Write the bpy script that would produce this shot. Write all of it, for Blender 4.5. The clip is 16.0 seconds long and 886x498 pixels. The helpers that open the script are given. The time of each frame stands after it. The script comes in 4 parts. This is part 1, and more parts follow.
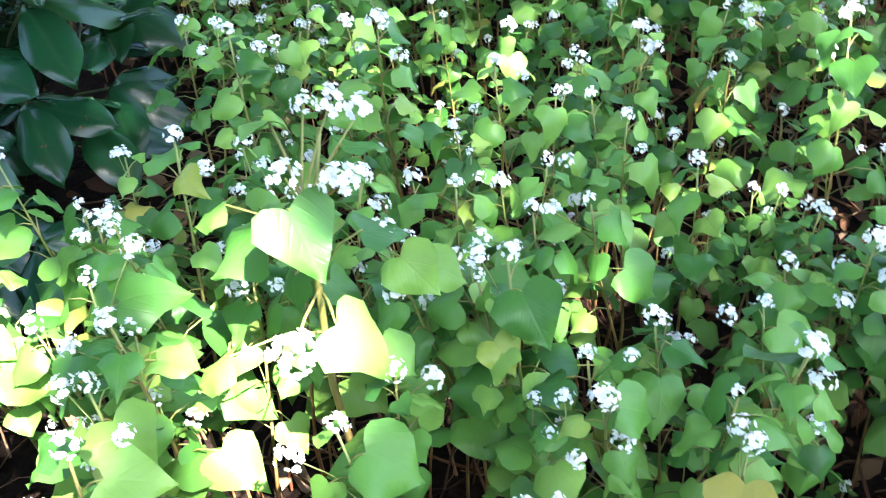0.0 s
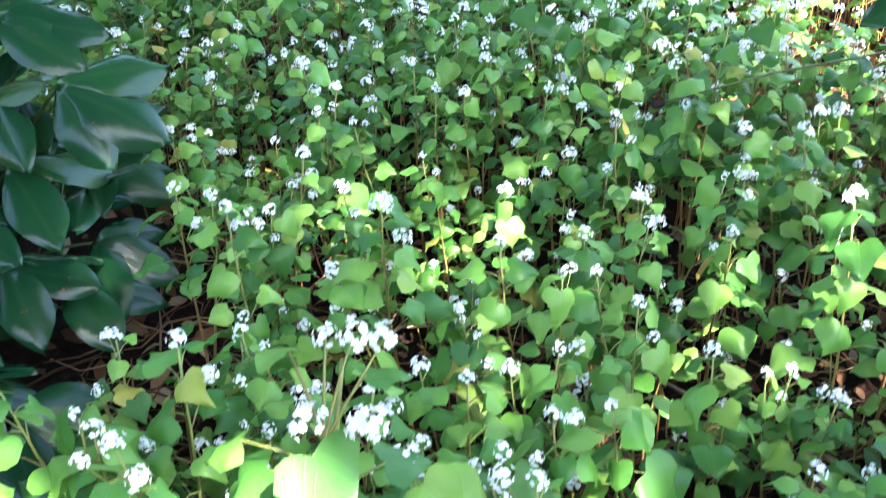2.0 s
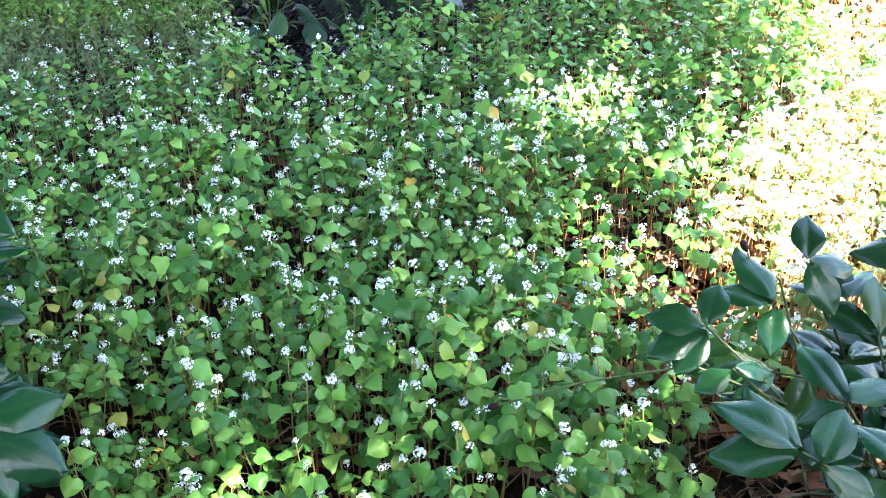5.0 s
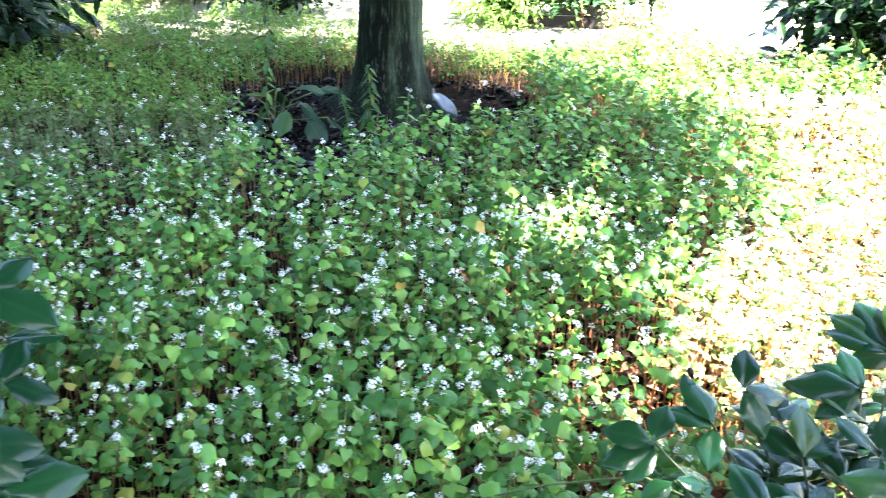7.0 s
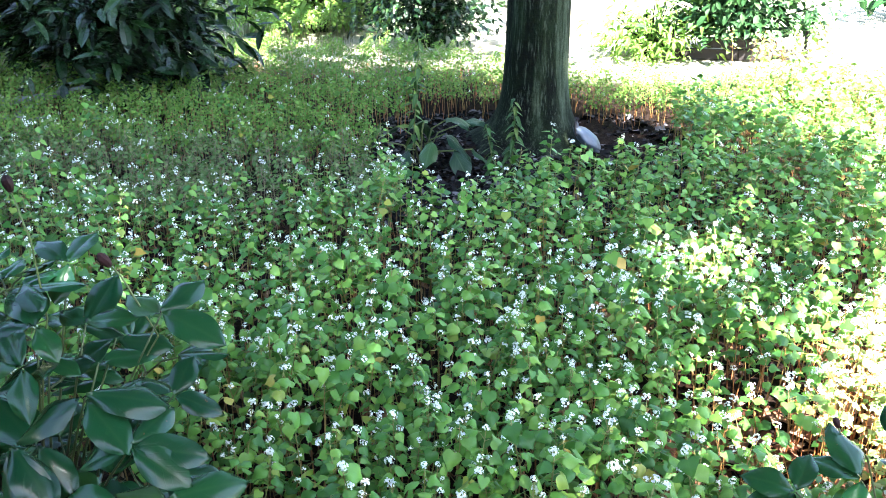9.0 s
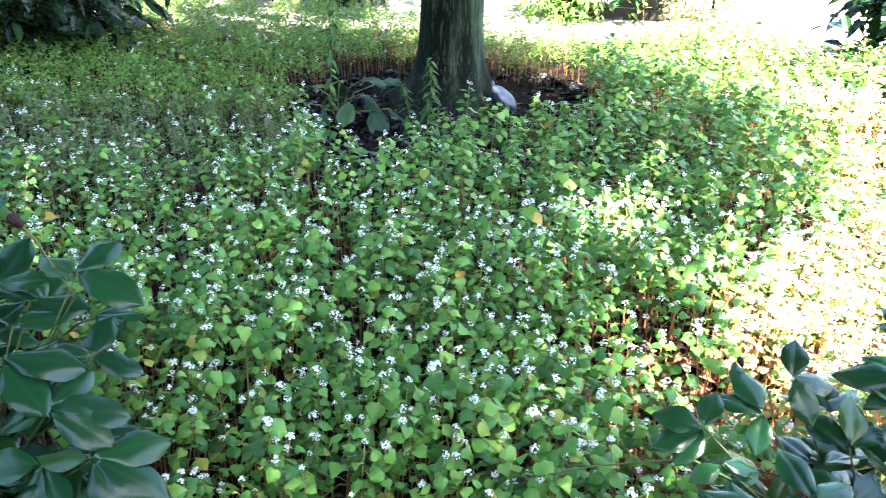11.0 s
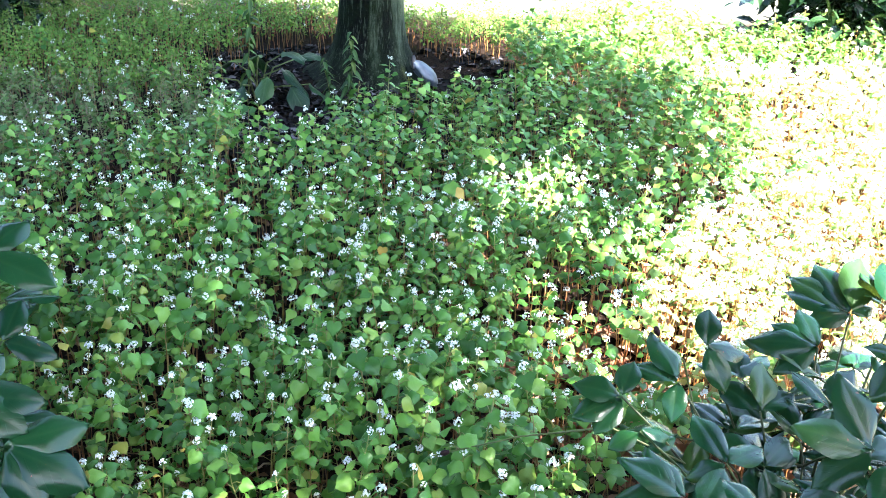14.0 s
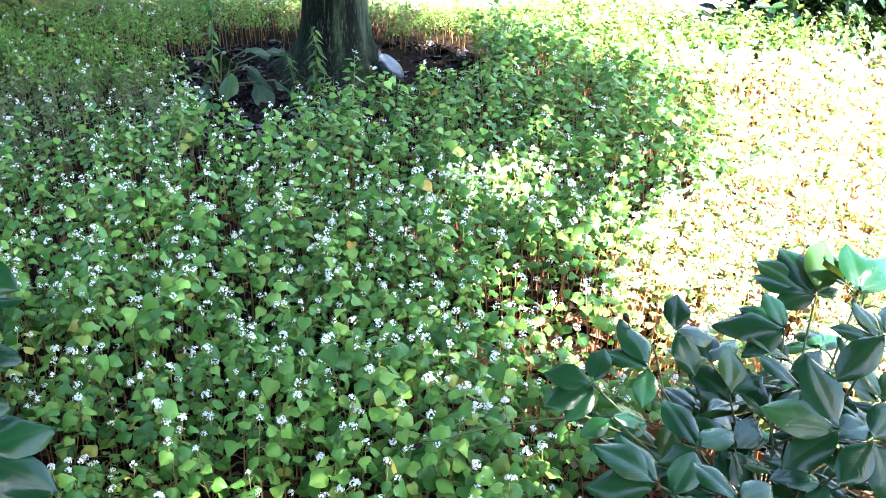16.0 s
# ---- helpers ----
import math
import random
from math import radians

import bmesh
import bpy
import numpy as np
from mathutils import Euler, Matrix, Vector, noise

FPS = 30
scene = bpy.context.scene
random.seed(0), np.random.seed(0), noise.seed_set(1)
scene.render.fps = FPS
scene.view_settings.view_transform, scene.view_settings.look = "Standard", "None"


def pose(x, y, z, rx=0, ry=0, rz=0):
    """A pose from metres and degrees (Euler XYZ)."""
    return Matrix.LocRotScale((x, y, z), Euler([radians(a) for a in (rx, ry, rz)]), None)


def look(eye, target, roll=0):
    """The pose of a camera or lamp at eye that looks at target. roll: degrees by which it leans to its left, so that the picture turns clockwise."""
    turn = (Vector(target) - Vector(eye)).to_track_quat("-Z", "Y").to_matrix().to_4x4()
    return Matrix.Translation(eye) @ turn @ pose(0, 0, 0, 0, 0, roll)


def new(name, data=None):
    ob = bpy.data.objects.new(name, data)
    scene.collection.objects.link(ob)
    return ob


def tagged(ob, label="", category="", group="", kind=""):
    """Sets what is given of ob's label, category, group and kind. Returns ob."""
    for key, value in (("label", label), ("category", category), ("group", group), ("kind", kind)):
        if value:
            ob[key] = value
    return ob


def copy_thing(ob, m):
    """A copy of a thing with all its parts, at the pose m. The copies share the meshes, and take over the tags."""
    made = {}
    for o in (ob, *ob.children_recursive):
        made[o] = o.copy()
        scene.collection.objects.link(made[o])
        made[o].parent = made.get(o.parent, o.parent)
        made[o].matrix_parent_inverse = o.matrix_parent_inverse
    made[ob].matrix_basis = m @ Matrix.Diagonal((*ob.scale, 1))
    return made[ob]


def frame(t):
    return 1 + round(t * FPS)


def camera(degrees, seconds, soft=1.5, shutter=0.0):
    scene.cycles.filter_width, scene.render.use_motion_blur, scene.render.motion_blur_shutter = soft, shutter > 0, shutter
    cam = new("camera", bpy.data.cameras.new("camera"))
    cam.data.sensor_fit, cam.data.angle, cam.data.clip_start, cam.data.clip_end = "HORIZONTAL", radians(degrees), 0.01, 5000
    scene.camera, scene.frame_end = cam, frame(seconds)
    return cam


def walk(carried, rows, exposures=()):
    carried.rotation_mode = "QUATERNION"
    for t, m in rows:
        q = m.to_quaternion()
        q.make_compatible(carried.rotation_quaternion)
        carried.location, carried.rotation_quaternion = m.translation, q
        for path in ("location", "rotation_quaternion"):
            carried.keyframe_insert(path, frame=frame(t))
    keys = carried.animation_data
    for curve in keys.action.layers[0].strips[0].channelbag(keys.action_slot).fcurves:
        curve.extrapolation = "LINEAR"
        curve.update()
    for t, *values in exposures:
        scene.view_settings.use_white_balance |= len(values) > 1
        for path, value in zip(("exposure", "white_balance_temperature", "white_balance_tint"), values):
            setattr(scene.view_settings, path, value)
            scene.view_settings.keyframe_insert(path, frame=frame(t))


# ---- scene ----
cam = camera(51.3, 16.0, soft=0.55, shutter=0.4)
PATH = [
    (0, (0.113, 0.24, 0.925), (-0.095, 1.777, -0.338), -6.4),
    (0.5, (0.072, 0.238, 0.938), (-0.131, 1.806, -0.287), -4.0),
    (1, (0.035, 0.223, 0.947), (-0.156, 1.816, -0.247), -3.4),
    (1.5, (0.053, 0.257, 0.951), (-0.096, 1.883, -0.205), -4.6),
    (2, (0.067, 0.32, 0.994), (-0.052, 1.977, -0.12), -4.7),
    (2.5, (0.097, 0.332, 1.106), (0.013, 2.012, 0.024), -2.6),
    (3, (0.128, 0.336, 1.231), (0.049, 2.052, 0.207), -4.1),
    (3.5, (0.145, 0.324, 1.321), (0.085, 2.077, 0.359), -5.1),
    (4, (0.152, 0.321, 1.346), (0.154, 2.057, 0.353), -5.3),
    (4.2, (0.159, 0.324, 1.363), (0.201, 2.060, 0.371), -5.1),
    (6.3, (0.141, 0.21, 1.488), (0.332, 1.956, 0.531), 2.1),
    (6.5, (0.142, 0.184, 1.519), (0.348, 1.926, 0.558), 2.6),
    (7, (0.125, 0.129, 1.564), (0.278, 1.949, 0.749), 1.8),
    (7.5, (0.11, 0.12, 1.581), (0.048, 1.933, 0.74), -1.1),
    (8, (0.108, 0.1, 1.598), (-0.033, 1.938, 0.823), -0.7),
    (8.2, (0.110, 0.096, 1.602), (-0.055, 1.936, 0.844), -0.6),
    (10.3, (0.106, 0.05, 1.605), (0.013, 1.868, 0.776), 1.2),
    (10.5, (0.103, 0.051, 1.597), (0.019, 1.858, 0.745), 0.8),
    (11, (0.111, 0.046, 1.597), (0.143, 1.863, 0.761), 1.1),
    (11.5, (0.115, 0.052, 1.593), (0.192, 1.848, 0.715), 1.0),
    (12, (0.118, 0.053, 1.591), (0.234, 1.848, 0.717), 1.2),
    (12.5, (0.124, 0.053, 1.592), (0.273, 1.845, 0.717), 1.4),
    (13, (0.123, 0.053, 1.593), (0.295, 1.84, 0.711), 1.8),
    (13.5, (0.122, 0.053, 1.598), (0.311, 1.838, 0.716), 2.1),
    (14, (0.118, 0.046, 1.597), (0.313, 1.833, 0.718), 2.5),
    (14.5, (0.127, 0.046, 1.599), (0.332, 1.833, 0.725), 1.5),
    (15, (0.129, 0.05, 1.596), (0.354, 1.83, 0.712), 1.4),
    (15.5, (0.123, 0.046, 1.598), (0.365, 1.822, 0.71), 1.8),
    (16, (0.125, 0.048, 1.593), (0.381, 1.821, 0.704), 1.9),
]
walk(cam, [(t, look(eye, target, roll)) for t, eye, target, roll in PATH], exposures=[(0, 5.02), (2, 5.05), (4, 4.93), (7, 4.92), (16, 4.9)])

# ---- light: one high sun over the clearing, a clear sky, shade from the tree and an unseen one ----
SUN = Vector((0.36, -0.44, 0.82)).normalized()
world = bpy.data.worlds.new("world")
scene.world = world
world.use_nodes = True
wn = world.node_tree
sky = wn.nodes.new("ShaderNodeTexSky")
sky.sky_type = "NISHITA"
sky.sun_disc = False
sky.sun_elevation = math.asin(SUN.z)
sky.sun_rotation = math.atan2(SUN.x, SUN.y)
wn.nodes["Background"].inputs["Strength"].default_value = 0.052
wn.links.new(sky.outputs["Color"], wn.nodes["Background"].inputs["Color"])
sun_data = bpy.data.lights.new("sun", "SUN")
sun_data.energy, sun_data.angle, sun_data.color = 2.8, radians(0.55), (1.0, 0.965, 0.92)
sun = new("sun", sun_data)
sun.matrix_world = look((6, -7.5, 14), Vector((6, -7.5, 14)) - SUN)

rng = np.random.default_rng(7)
TAU = 2 * math.pi


# ---- materials ----
def tree_of(name):
    m = bpy.data.materials.new(name)
    m.use_nodes = True
    nt = m.node_tree
    nt.nodes.clear()
    return m, nt


def node(nt, sort, _in=None, **props):
    n = nt.nodes.new(sort)
    for k, v in props.items():
        if k == "op":
            n.operation = v
        elif k == "blend":
            n.blend_type = v
        elif k == "kind":
            n.data_type = v
    for k, v in (_in or {}).items():
        if isinstance(v, bpy.types.NodeSocket):
            nt.links.new(v, n.inputs[k])
        else:
            n.inputs[k].default_value = v
    return n


def calc(nt, op, a, b=0.0, c=0.0):
    return node(nt, "ShaderNodeMath", {0: a, 1: b, 2: c}, op=op).outputs[0]


def mix(nt, f, a, b, blend="MIX"):
    return node(nt, "ShaderNodeMix", {0: f, 6: a, 7: b}, kind="RGBA", blend=blend).outputs[2]


def ramp(nt, f, stops):
    n = node(nt, "ShaderNodeValToRGB", {0: f})
    e = n.color_ramp.elements
    e[0].position, e[0].color = stops[0][0], (*stops[0][1], 1)
    e[1].position, e[1].color = stops[-1][0], (*stops[-1][1], 1)
    for p, c in stops[1:-1]:
        k = e.new(p)
        k.color = (*c, 1)
    return n.outputs[0]


def noise_of(nt, scale, detail=3.0, rough=0.55, vec=None):
    d = {"Scale": scale, "Detail": detail, "Roughness": rough}
    if vec is None:
        vec = node(nt, "ShaderNodeTexCoord").outputs["Object"]
    d["Vector"] = vec
    return node(nt, "ShaderNodeTexNoise", d).outputs[0]


def chance(nt):
    """One random number for each piece, whether it is an object or an island of a joined mesh."""
    a = node(nt, "ShaderNodeObjectInfo").outputs["Random"]
    b = node(nt, "ShaderNodeNewGeometry").outputs["Random Per Island"]
    return calc(nt, "FRACT", calc(nt, "ADD", calc(nt, "MULTIPLY", a, 7.31), b))


def finish(nt, surface, bump=None):
    out = node(nt, "ShaderNodeOutputMaterial")
    nt.links.new(surface, out.inputs["Surface"])


def principled(nt, col, rough, bump=None, strength=0.3, dist=0.002, spec=0.5, metal=0.0):
    d = {"Base Color": col, "Roughness": rough, "Specular IOR Level": spec, "Metallic": metal}
    if bump is not None:
        d["Normal"] = node(nt, "ShaderNodeBump", {"Height": bump, "Strength": strength, "Distance": dist}).outputs[0]
    return node(nt, "ShaderNodeBsdfPrincipled", d).outputs[0]


def leaf_material(name, stops, rough=0.45, spec=0.4, glow=0.3, glow_tint=(0.18, 0.29, 0.04, 1), veins=6.0, vein_mix=0.25, relief=0.4, spots=0.0, slope=1.1, ripple=0.0, fine=7.0):
    """A leaf: colour by chance from one leaf to the next, blotches, pale midrib and side veins in relief, light coming through."""
    m, nt = tree_of(name)
    rnd = chance(nt)
    col = ramp(nt, rnd, stops)
    uv = node(nt, "ShaderNodeTexCoord").outputs["UV"]
    sep = node(nt, "ShaderNodeSeparateXYZ", {0: uv})
    u = calc(nt, "ABSOLUTE", sep.outputs[0])
    v = sep.outputs[1]
    shift = node(nt, "ShaderNodeCombineXYZ", {0: rnd, 1: calc(nt, "MULTIPLY", rnd, 9.0), 2: calc(nt, "MULTIPLY", rnd, 31.0)}).outputs[0]
    uvr = node(nt, "ShaderNodeVectorMath", {0: uv, 1: shift}, op="ADD").outputs[0]
    blot = noise_of(nt, 3.0, 4.0, 0.6, uvr)
    col = mix(nt, calc(nt, "MULTIPLY", calc(nt, "SUBTRACT", blot, 0.35), 1.3), col, mix(nt, 1.0, col, (0.72, 0.80, 0.62, 1), "MULTIPLY"))
    mid = calc(nt, "SUBTRACT", 1.0, calc(nt, "MULTIPLY", u, 26.0))
    mid = calc(nt, "MAXIMUM", mid, 0.0)
    saw = calc(nt, "FRACT", calc(nt, "MULTIPLY", calc(nt, "SUBTRACT", v, calc(nt, "MULTIPLY", u, calc(nt, "ADD", slope, calc(nt, "MULTIPLY", u, 1.4)))), veins))
    side = calc(nt, "MAXIMUM", calc(nt, "SUBTRACT", 1.0, calc(nt, "MULTIPLY", calc(nt, "ABSOLUTE", calc(nt, "SUBTRACT", saw, 0.5)), fine)), 0.0)
    vein = calc(nt, "MAXIMUM", mid, calc(nt, "MULTIPLY", side, 0.5))
    pale = mix(nt, 0.55, col, (0.18, 0.27, 0.10, 1))
    col = mix(nt, calc(nt, "MULTIPLY", vein, vein_mix * 2), col, pale)
    if spots:
        sp = noise_of(nt, 9.0, 2.0, 0.5, uvr)
        mask = calc(nt, "GREATER_THAN", sp, 1.0 - spots)
        col = mix(nt, mask, col, (0.10, 0.045, 0.02, 1))
    bump = calc(nt, "ADD", calc(nt, "MULTIPLY", vein, -0.8), calc(nt, "MULTIPLY", noise_of(nt, 14.0, 3.0, 0.6, uvr), 0.35))
    if ripple:
        bump = calc(nt, "ADD", calc(nt, "MULTIPLY", bump, 0.38), calc(nt, "MULTIPLY", noise_of(nt, 4.5, 2.0, 0.5, uvr), ripple))
    rr = calc(nt, "ADD", rough - 0.08, calc(nt, "MULTIPLY", blot, 0.16))
    a = principled(nt, col, rr, bump, relief, 0.004, spec)
    tr = node(nt, "ShaderNodeBsdfTranslucent", {"Color": mix(nt, 0.5, col, glow_tint)}).outputs[0]
    finish(nt, node(nt, "ShaderNodeMixShader", {0: glow, 1: a, 2: tr}).outputs[0])
    return m


def stem_material(name, low, high, height=0.3, rough=0.5):
    m, nt = tree_of(name)
    pos = node(nt, "ShaderNodeTexCoord").outputs["UV"]
    v = node(nt, "ShaderNodeSeparateXYZ", {0: pos}).outputs[1]
    n = noise_of(nt, 40.0, 2.0)
    f = calc(nt, "MULTIPLY", calc(nt, "ADD", v, calc(nt, "MULTIPLY", calc(nt, "SUBTRACT", chance(nt), 0.5), 0.5)), 1.0)
    col = mix(nt, f, (*low, 1), (*high, 1))
    col = mix(nt, calc(nt, "MULTIPLY", n, 0.5), col, mix(nt, 1.0, col, (0.6, 0.55, 0.5, 1), "MULTIPLY"))
    a = principled(nt, col, rough, n, 0.2, 0.001)
    tr = node(nt, "ShaderNodeBsdfTranslucent", {"Color": col}).outputs[0]
    finish(nt, node(nt, "ShaderNodeMixShader", {0: 0.15, 1: a, 2: tr}).outputs[0])
    return m


GREENS = [(0.0, (0.028, 0.10, 0.018)), (0.3, (0.052, 0.16, 0.027)), (0.65, (0.11, 0.25, 0.042)), (0.955, (0.18, 0.32, 0.06)), (0.988, (0.26, 0.30, 0.055)), (1.0, (0.447, 0.282, 0.061))]
M_LEAF = leaf_material("buckwheat_leaf", GREENS, 0.40, 0.27, 0.18, (0.17, 0.34, 0.05, 1), veins=4.0, vein_mix=0.05, relief=0.13)
M_HERB = leaf_material("herb_leaf", [(0.0, (0.0593, 0.119, 0.0415)), (0.5, (0.101, 0.173, 0.0593)), (1.0, (0.19, 0.235, 0.105))], 0.55, 0.12, 0.25, veins=4.0)
M_MEADOW = leaf_material("meadow_leaf", [(0.0, (0.075, 0.17, 0.03)), (0.6, (0.125, 0.245, 0.043)), (1.0, (0.21, 0.30, 0.06))], 0.5, 0.15, 0.3, (0.22, 0.36, 0.07, 1), veins=4.0)
M_PEONY = leaf_material("peony_leaf", [(0.0, (0.0035, 0.026, 0.011)), (0.5, (0.006, 0.037, 0.014)), (0.9, (0.010, 0.051, 0.016)), (1.0, (0.034, 0.075, 0.018))], 0.22, 0.32, 0.08, (0.22, 0.31, 0.03, 1), veins=7.0, vein_mix=0.03, relief=0.26, spots=0.24, slope=1.0, ripple=0.8, fine=13.0)
# paler, drier copy of the leaf colours; the sun's brightness is partly put in
M_LEAF_SUNLIT = leaf_material("buckwheat_leaf_sunlit_copy", [(0.0, (0.10, 0.22, 0.045)), (0.4, (0.17, 0.28, 0.07)), (0.8, (0.27, 0.33, 0.12)), (1.0, (0.38, 0.28, 0.10))], 0.42, 0.35, 0.22, (0.28, 0.36, 0.08, 1), veins=4.0, vein_mix=0.05, relief=0.13)
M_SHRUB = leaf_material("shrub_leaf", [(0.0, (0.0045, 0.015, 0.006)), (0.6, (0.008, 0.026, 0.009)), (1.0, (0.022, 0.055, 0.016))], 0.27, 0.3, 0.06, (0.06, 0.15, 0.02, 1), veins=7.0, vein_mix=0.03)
M_BIG = leaf_material("broad_leaf", [(0.0, (0.012, 0.046, 0.016)), (0.6, (0.021, 0.064, 0.021)), (1.0, (0.04, 0.10, 0.026))], 0.45, 0.15, 0.12, (0.05, 0.14, 0.03, 1), veins=6.0, vein_mix=0.12)
M_BROAD = leaf_material("burdock_leaf", [(0.0, (0.006, 0.028, 0.014)), (0.6, (0.011, 0.040, 0.018)), (1.0, (0.028, 0.075, 0.018))], 0.35, 0.35, 0.1, (0.05, 0.14, 0.03, 1), veins=6.0, vein_mix=0.1)
M_WEED = leaf_material("weed_leaf", [(0.0, (0.02, 0.06, 0.016)), (0.6, (0.035, 0.085, 0.022)), (1.0, (0.10, 0.14, 0.035))], 0.45, 0.2, 0.15, (0.08, 0.18, 0.03, 1), veins=5.0, vein_mix=0.1)
M_CROWN = leaf_material("crown_leaf", [(0.0, (0.0216, 0.0504, 0.01296)), (1.0, (0.0432, 0.0864, 0.0216))], 0.5, 0.3, 0.22, (0.20, 0.29, 0.04, 1), veins=6.0)
M_STEM = stem_material("buckwheat_stem", (0.34, 0.125, 0.055), (0.21, 0.25, 0.06))
M_GREEN_STEM = stem_material("green_stem", (0.112, 0.119, 0.035), (0.098, 0.147, 0.035))
M_PEONY_STEM = stem_material("peony_stem", (0.05, 0.04, 0.018), (0.055, 0.085, 0.02))
M_DRY_STEM = stem_material("dry_stem", (0.182, 0.126, 0.07), (0.238, 0.21, 0.112))


M_BARE_STEM = stem_material("bare_orange_stem", (0.40, 0.13, 0.04), (0.34, 0.20, 0.05))


def flower_material():
    m, nt = tree_of("white_petals")
    c = ramp(nt, chance(nt), [(0.0, (0.80, 0.81, 0.77)), (0.6, (0.84, 0.84, 0.81)), (1.0, (0.82, 0.78, 0.76))])
    a = principled(nt, c, 0.6, noise_of(nt, 300.0, 2.0), 0.2, 0.001, 0.2)
    tr = node(nt, "ShaderNodeBsdfTranslucent", {"Color": c}).outputs[0]
    finish(nt, node(nt, "ShaderNodeMixShader", {0: 0.35, 1: a, 2: tr}).outputs[0])
    return m


M_PETAL = flower_material()


def ground_material():
    m, nt = tree_of("garden_soil")
    pos = node(nt, "ShaderNodeTexCoord").outputs["Object"]
    big = noise_of(nt, 0.7, 4.0, 0.6, pos)
    fine = noise_of(nt, 24.0, 6.0, 0.7, pos)
    crumbs = node(nt, "ShaderNodeTexVoronoi", {"Vector": pos, "Scale": 70.0}).outputs["Distance"]
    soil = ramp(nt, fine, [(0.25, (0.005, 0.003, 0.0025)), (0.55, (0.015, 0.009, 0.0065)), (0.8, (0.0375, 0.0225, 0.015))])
    y = node(nt, "ShaderNodeSeparateXYZ", {0: pos}).outputs[1]
    # past the beds and far to the right the soil gives way to pale ground
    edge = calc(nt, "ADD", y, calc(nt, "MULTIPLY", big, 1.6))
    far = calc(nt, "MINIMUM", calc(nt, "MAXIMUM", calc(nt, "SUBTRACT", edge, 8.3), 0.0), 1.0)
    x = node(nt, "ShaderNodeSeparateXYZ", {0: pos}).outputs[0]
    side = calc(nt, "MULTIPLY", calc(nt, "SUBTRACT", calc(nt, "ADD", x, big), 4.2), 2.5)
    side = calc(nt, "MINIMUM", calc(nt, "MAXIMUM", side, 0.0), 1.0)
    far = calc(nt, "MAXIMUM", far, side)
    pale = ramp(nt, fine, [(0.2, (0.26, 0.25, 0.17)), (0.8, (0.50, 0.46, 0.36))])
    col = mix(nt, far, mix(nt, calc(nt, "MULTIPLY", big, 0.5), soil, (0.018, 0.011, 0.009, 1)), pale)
    bump = calc(nt, "ADD", fine, calc(nt, "MULTIPLY", crumbs, 0.5))
    finish(nt, principled(nt, col, 0.95, bump, 0.9, 0.02, 0.05))
    return m


def litter_material(name, stops, rough=0.7):
    m, nt = tree_of(name)
    c = ramp(nt, chance(nt), stops)
    n = noise_of(nt, 60.0, 4.0)
    c = mix(nt, n, c, mix(nt, 1.0, c, (0.55, 0.5, 0.45, 1), "MULTIPLY"))
    finish(nt, principled(nt, c, rough, n, 0.4, 0.002, 0.12))
    return m


M_SOIL = ground_material()
M_LITTER = litter_material("leaf_litter", [(0.0, (0.07, 0.035, 0.021)), (0.5, (0.154, 0.077, 0.0385)), (0.8, (0.238, 0.14, 0.077)), (1.0, (0.35, 0.266, 0.182))])
M_STRAW = litter_material("dry_straw", [(0.0, (0.12, 0.045, 0.026)), (0.5, (0.24, 0.11, 0.065)), (1.0, (0.42, 0.29, 0.21))])
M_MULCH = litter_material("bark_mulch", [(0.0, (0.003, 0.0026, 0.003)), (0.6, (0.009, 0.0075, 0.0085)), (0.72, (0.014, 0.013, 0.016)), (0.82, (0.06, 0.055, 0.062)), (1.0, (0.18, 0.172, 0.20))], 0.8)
M_POD = litter_material("dry_seed_pod", [(0.0, (0.018, 0.008, 0.010)), (1.0, (0.035, 0.013, 0.013))], 0.6)


def bark_material():
    m, nt = tree_of("smooth_bark")
    pos = node(nt, "ShaderNodeTexCoord").outputs["Object"]
    stretch = node(nt, "ShaderNodeMapping", {"Vector": pos, "Scale": (5.5, 5.5, 0.55)}).outputs[0]
    streak = noise_of(nt, 1.5, 6.0, 0.7, stretch)
    rings = noise_of(nt, 2.0, 4.0, 0.6, node(nt, "ShaderNodeMapping", {"Vector": pos, "Scale": (3.0, 3.0, 22.0)}).outputs[0])
    patch = noise_of(nt, 4.5, 5.0, 0.65, pos)
    fine = noise_of(nt, 55.0, 4.0, 0.6, pos)
    lichen = noise_of(nt, 13.0, 6.0, 0.75, stretch)
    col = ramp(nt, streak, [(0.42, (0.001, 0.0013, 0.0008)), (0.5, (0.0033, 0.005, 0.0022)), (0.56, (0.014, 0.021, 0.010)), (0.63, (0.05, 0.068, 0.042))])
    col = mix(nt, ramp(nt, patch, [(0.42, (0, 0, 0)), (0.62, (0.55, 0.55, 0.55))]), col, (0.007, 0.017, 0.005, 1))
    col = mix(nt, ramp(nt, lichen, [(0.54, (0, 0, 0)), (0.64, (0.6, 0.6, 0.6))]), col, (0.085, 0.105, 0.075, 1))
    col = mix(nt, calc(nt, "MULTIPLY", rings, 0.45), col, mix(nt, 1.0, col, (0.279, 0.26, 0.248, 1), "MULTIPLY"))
    bump = calc(nt, "ADD", calc(nt, "MULTIPLY", streak, 0.8), calc(nt, "ADD", calc(nt, "MULTIPLY", fine, 0.4), calc(nt, "MULTIPLY", rings, 0.3)))
    finish(nt, principled(nt, col, 0.8, bump, 0.8, 0.015, 0.12))
    return m


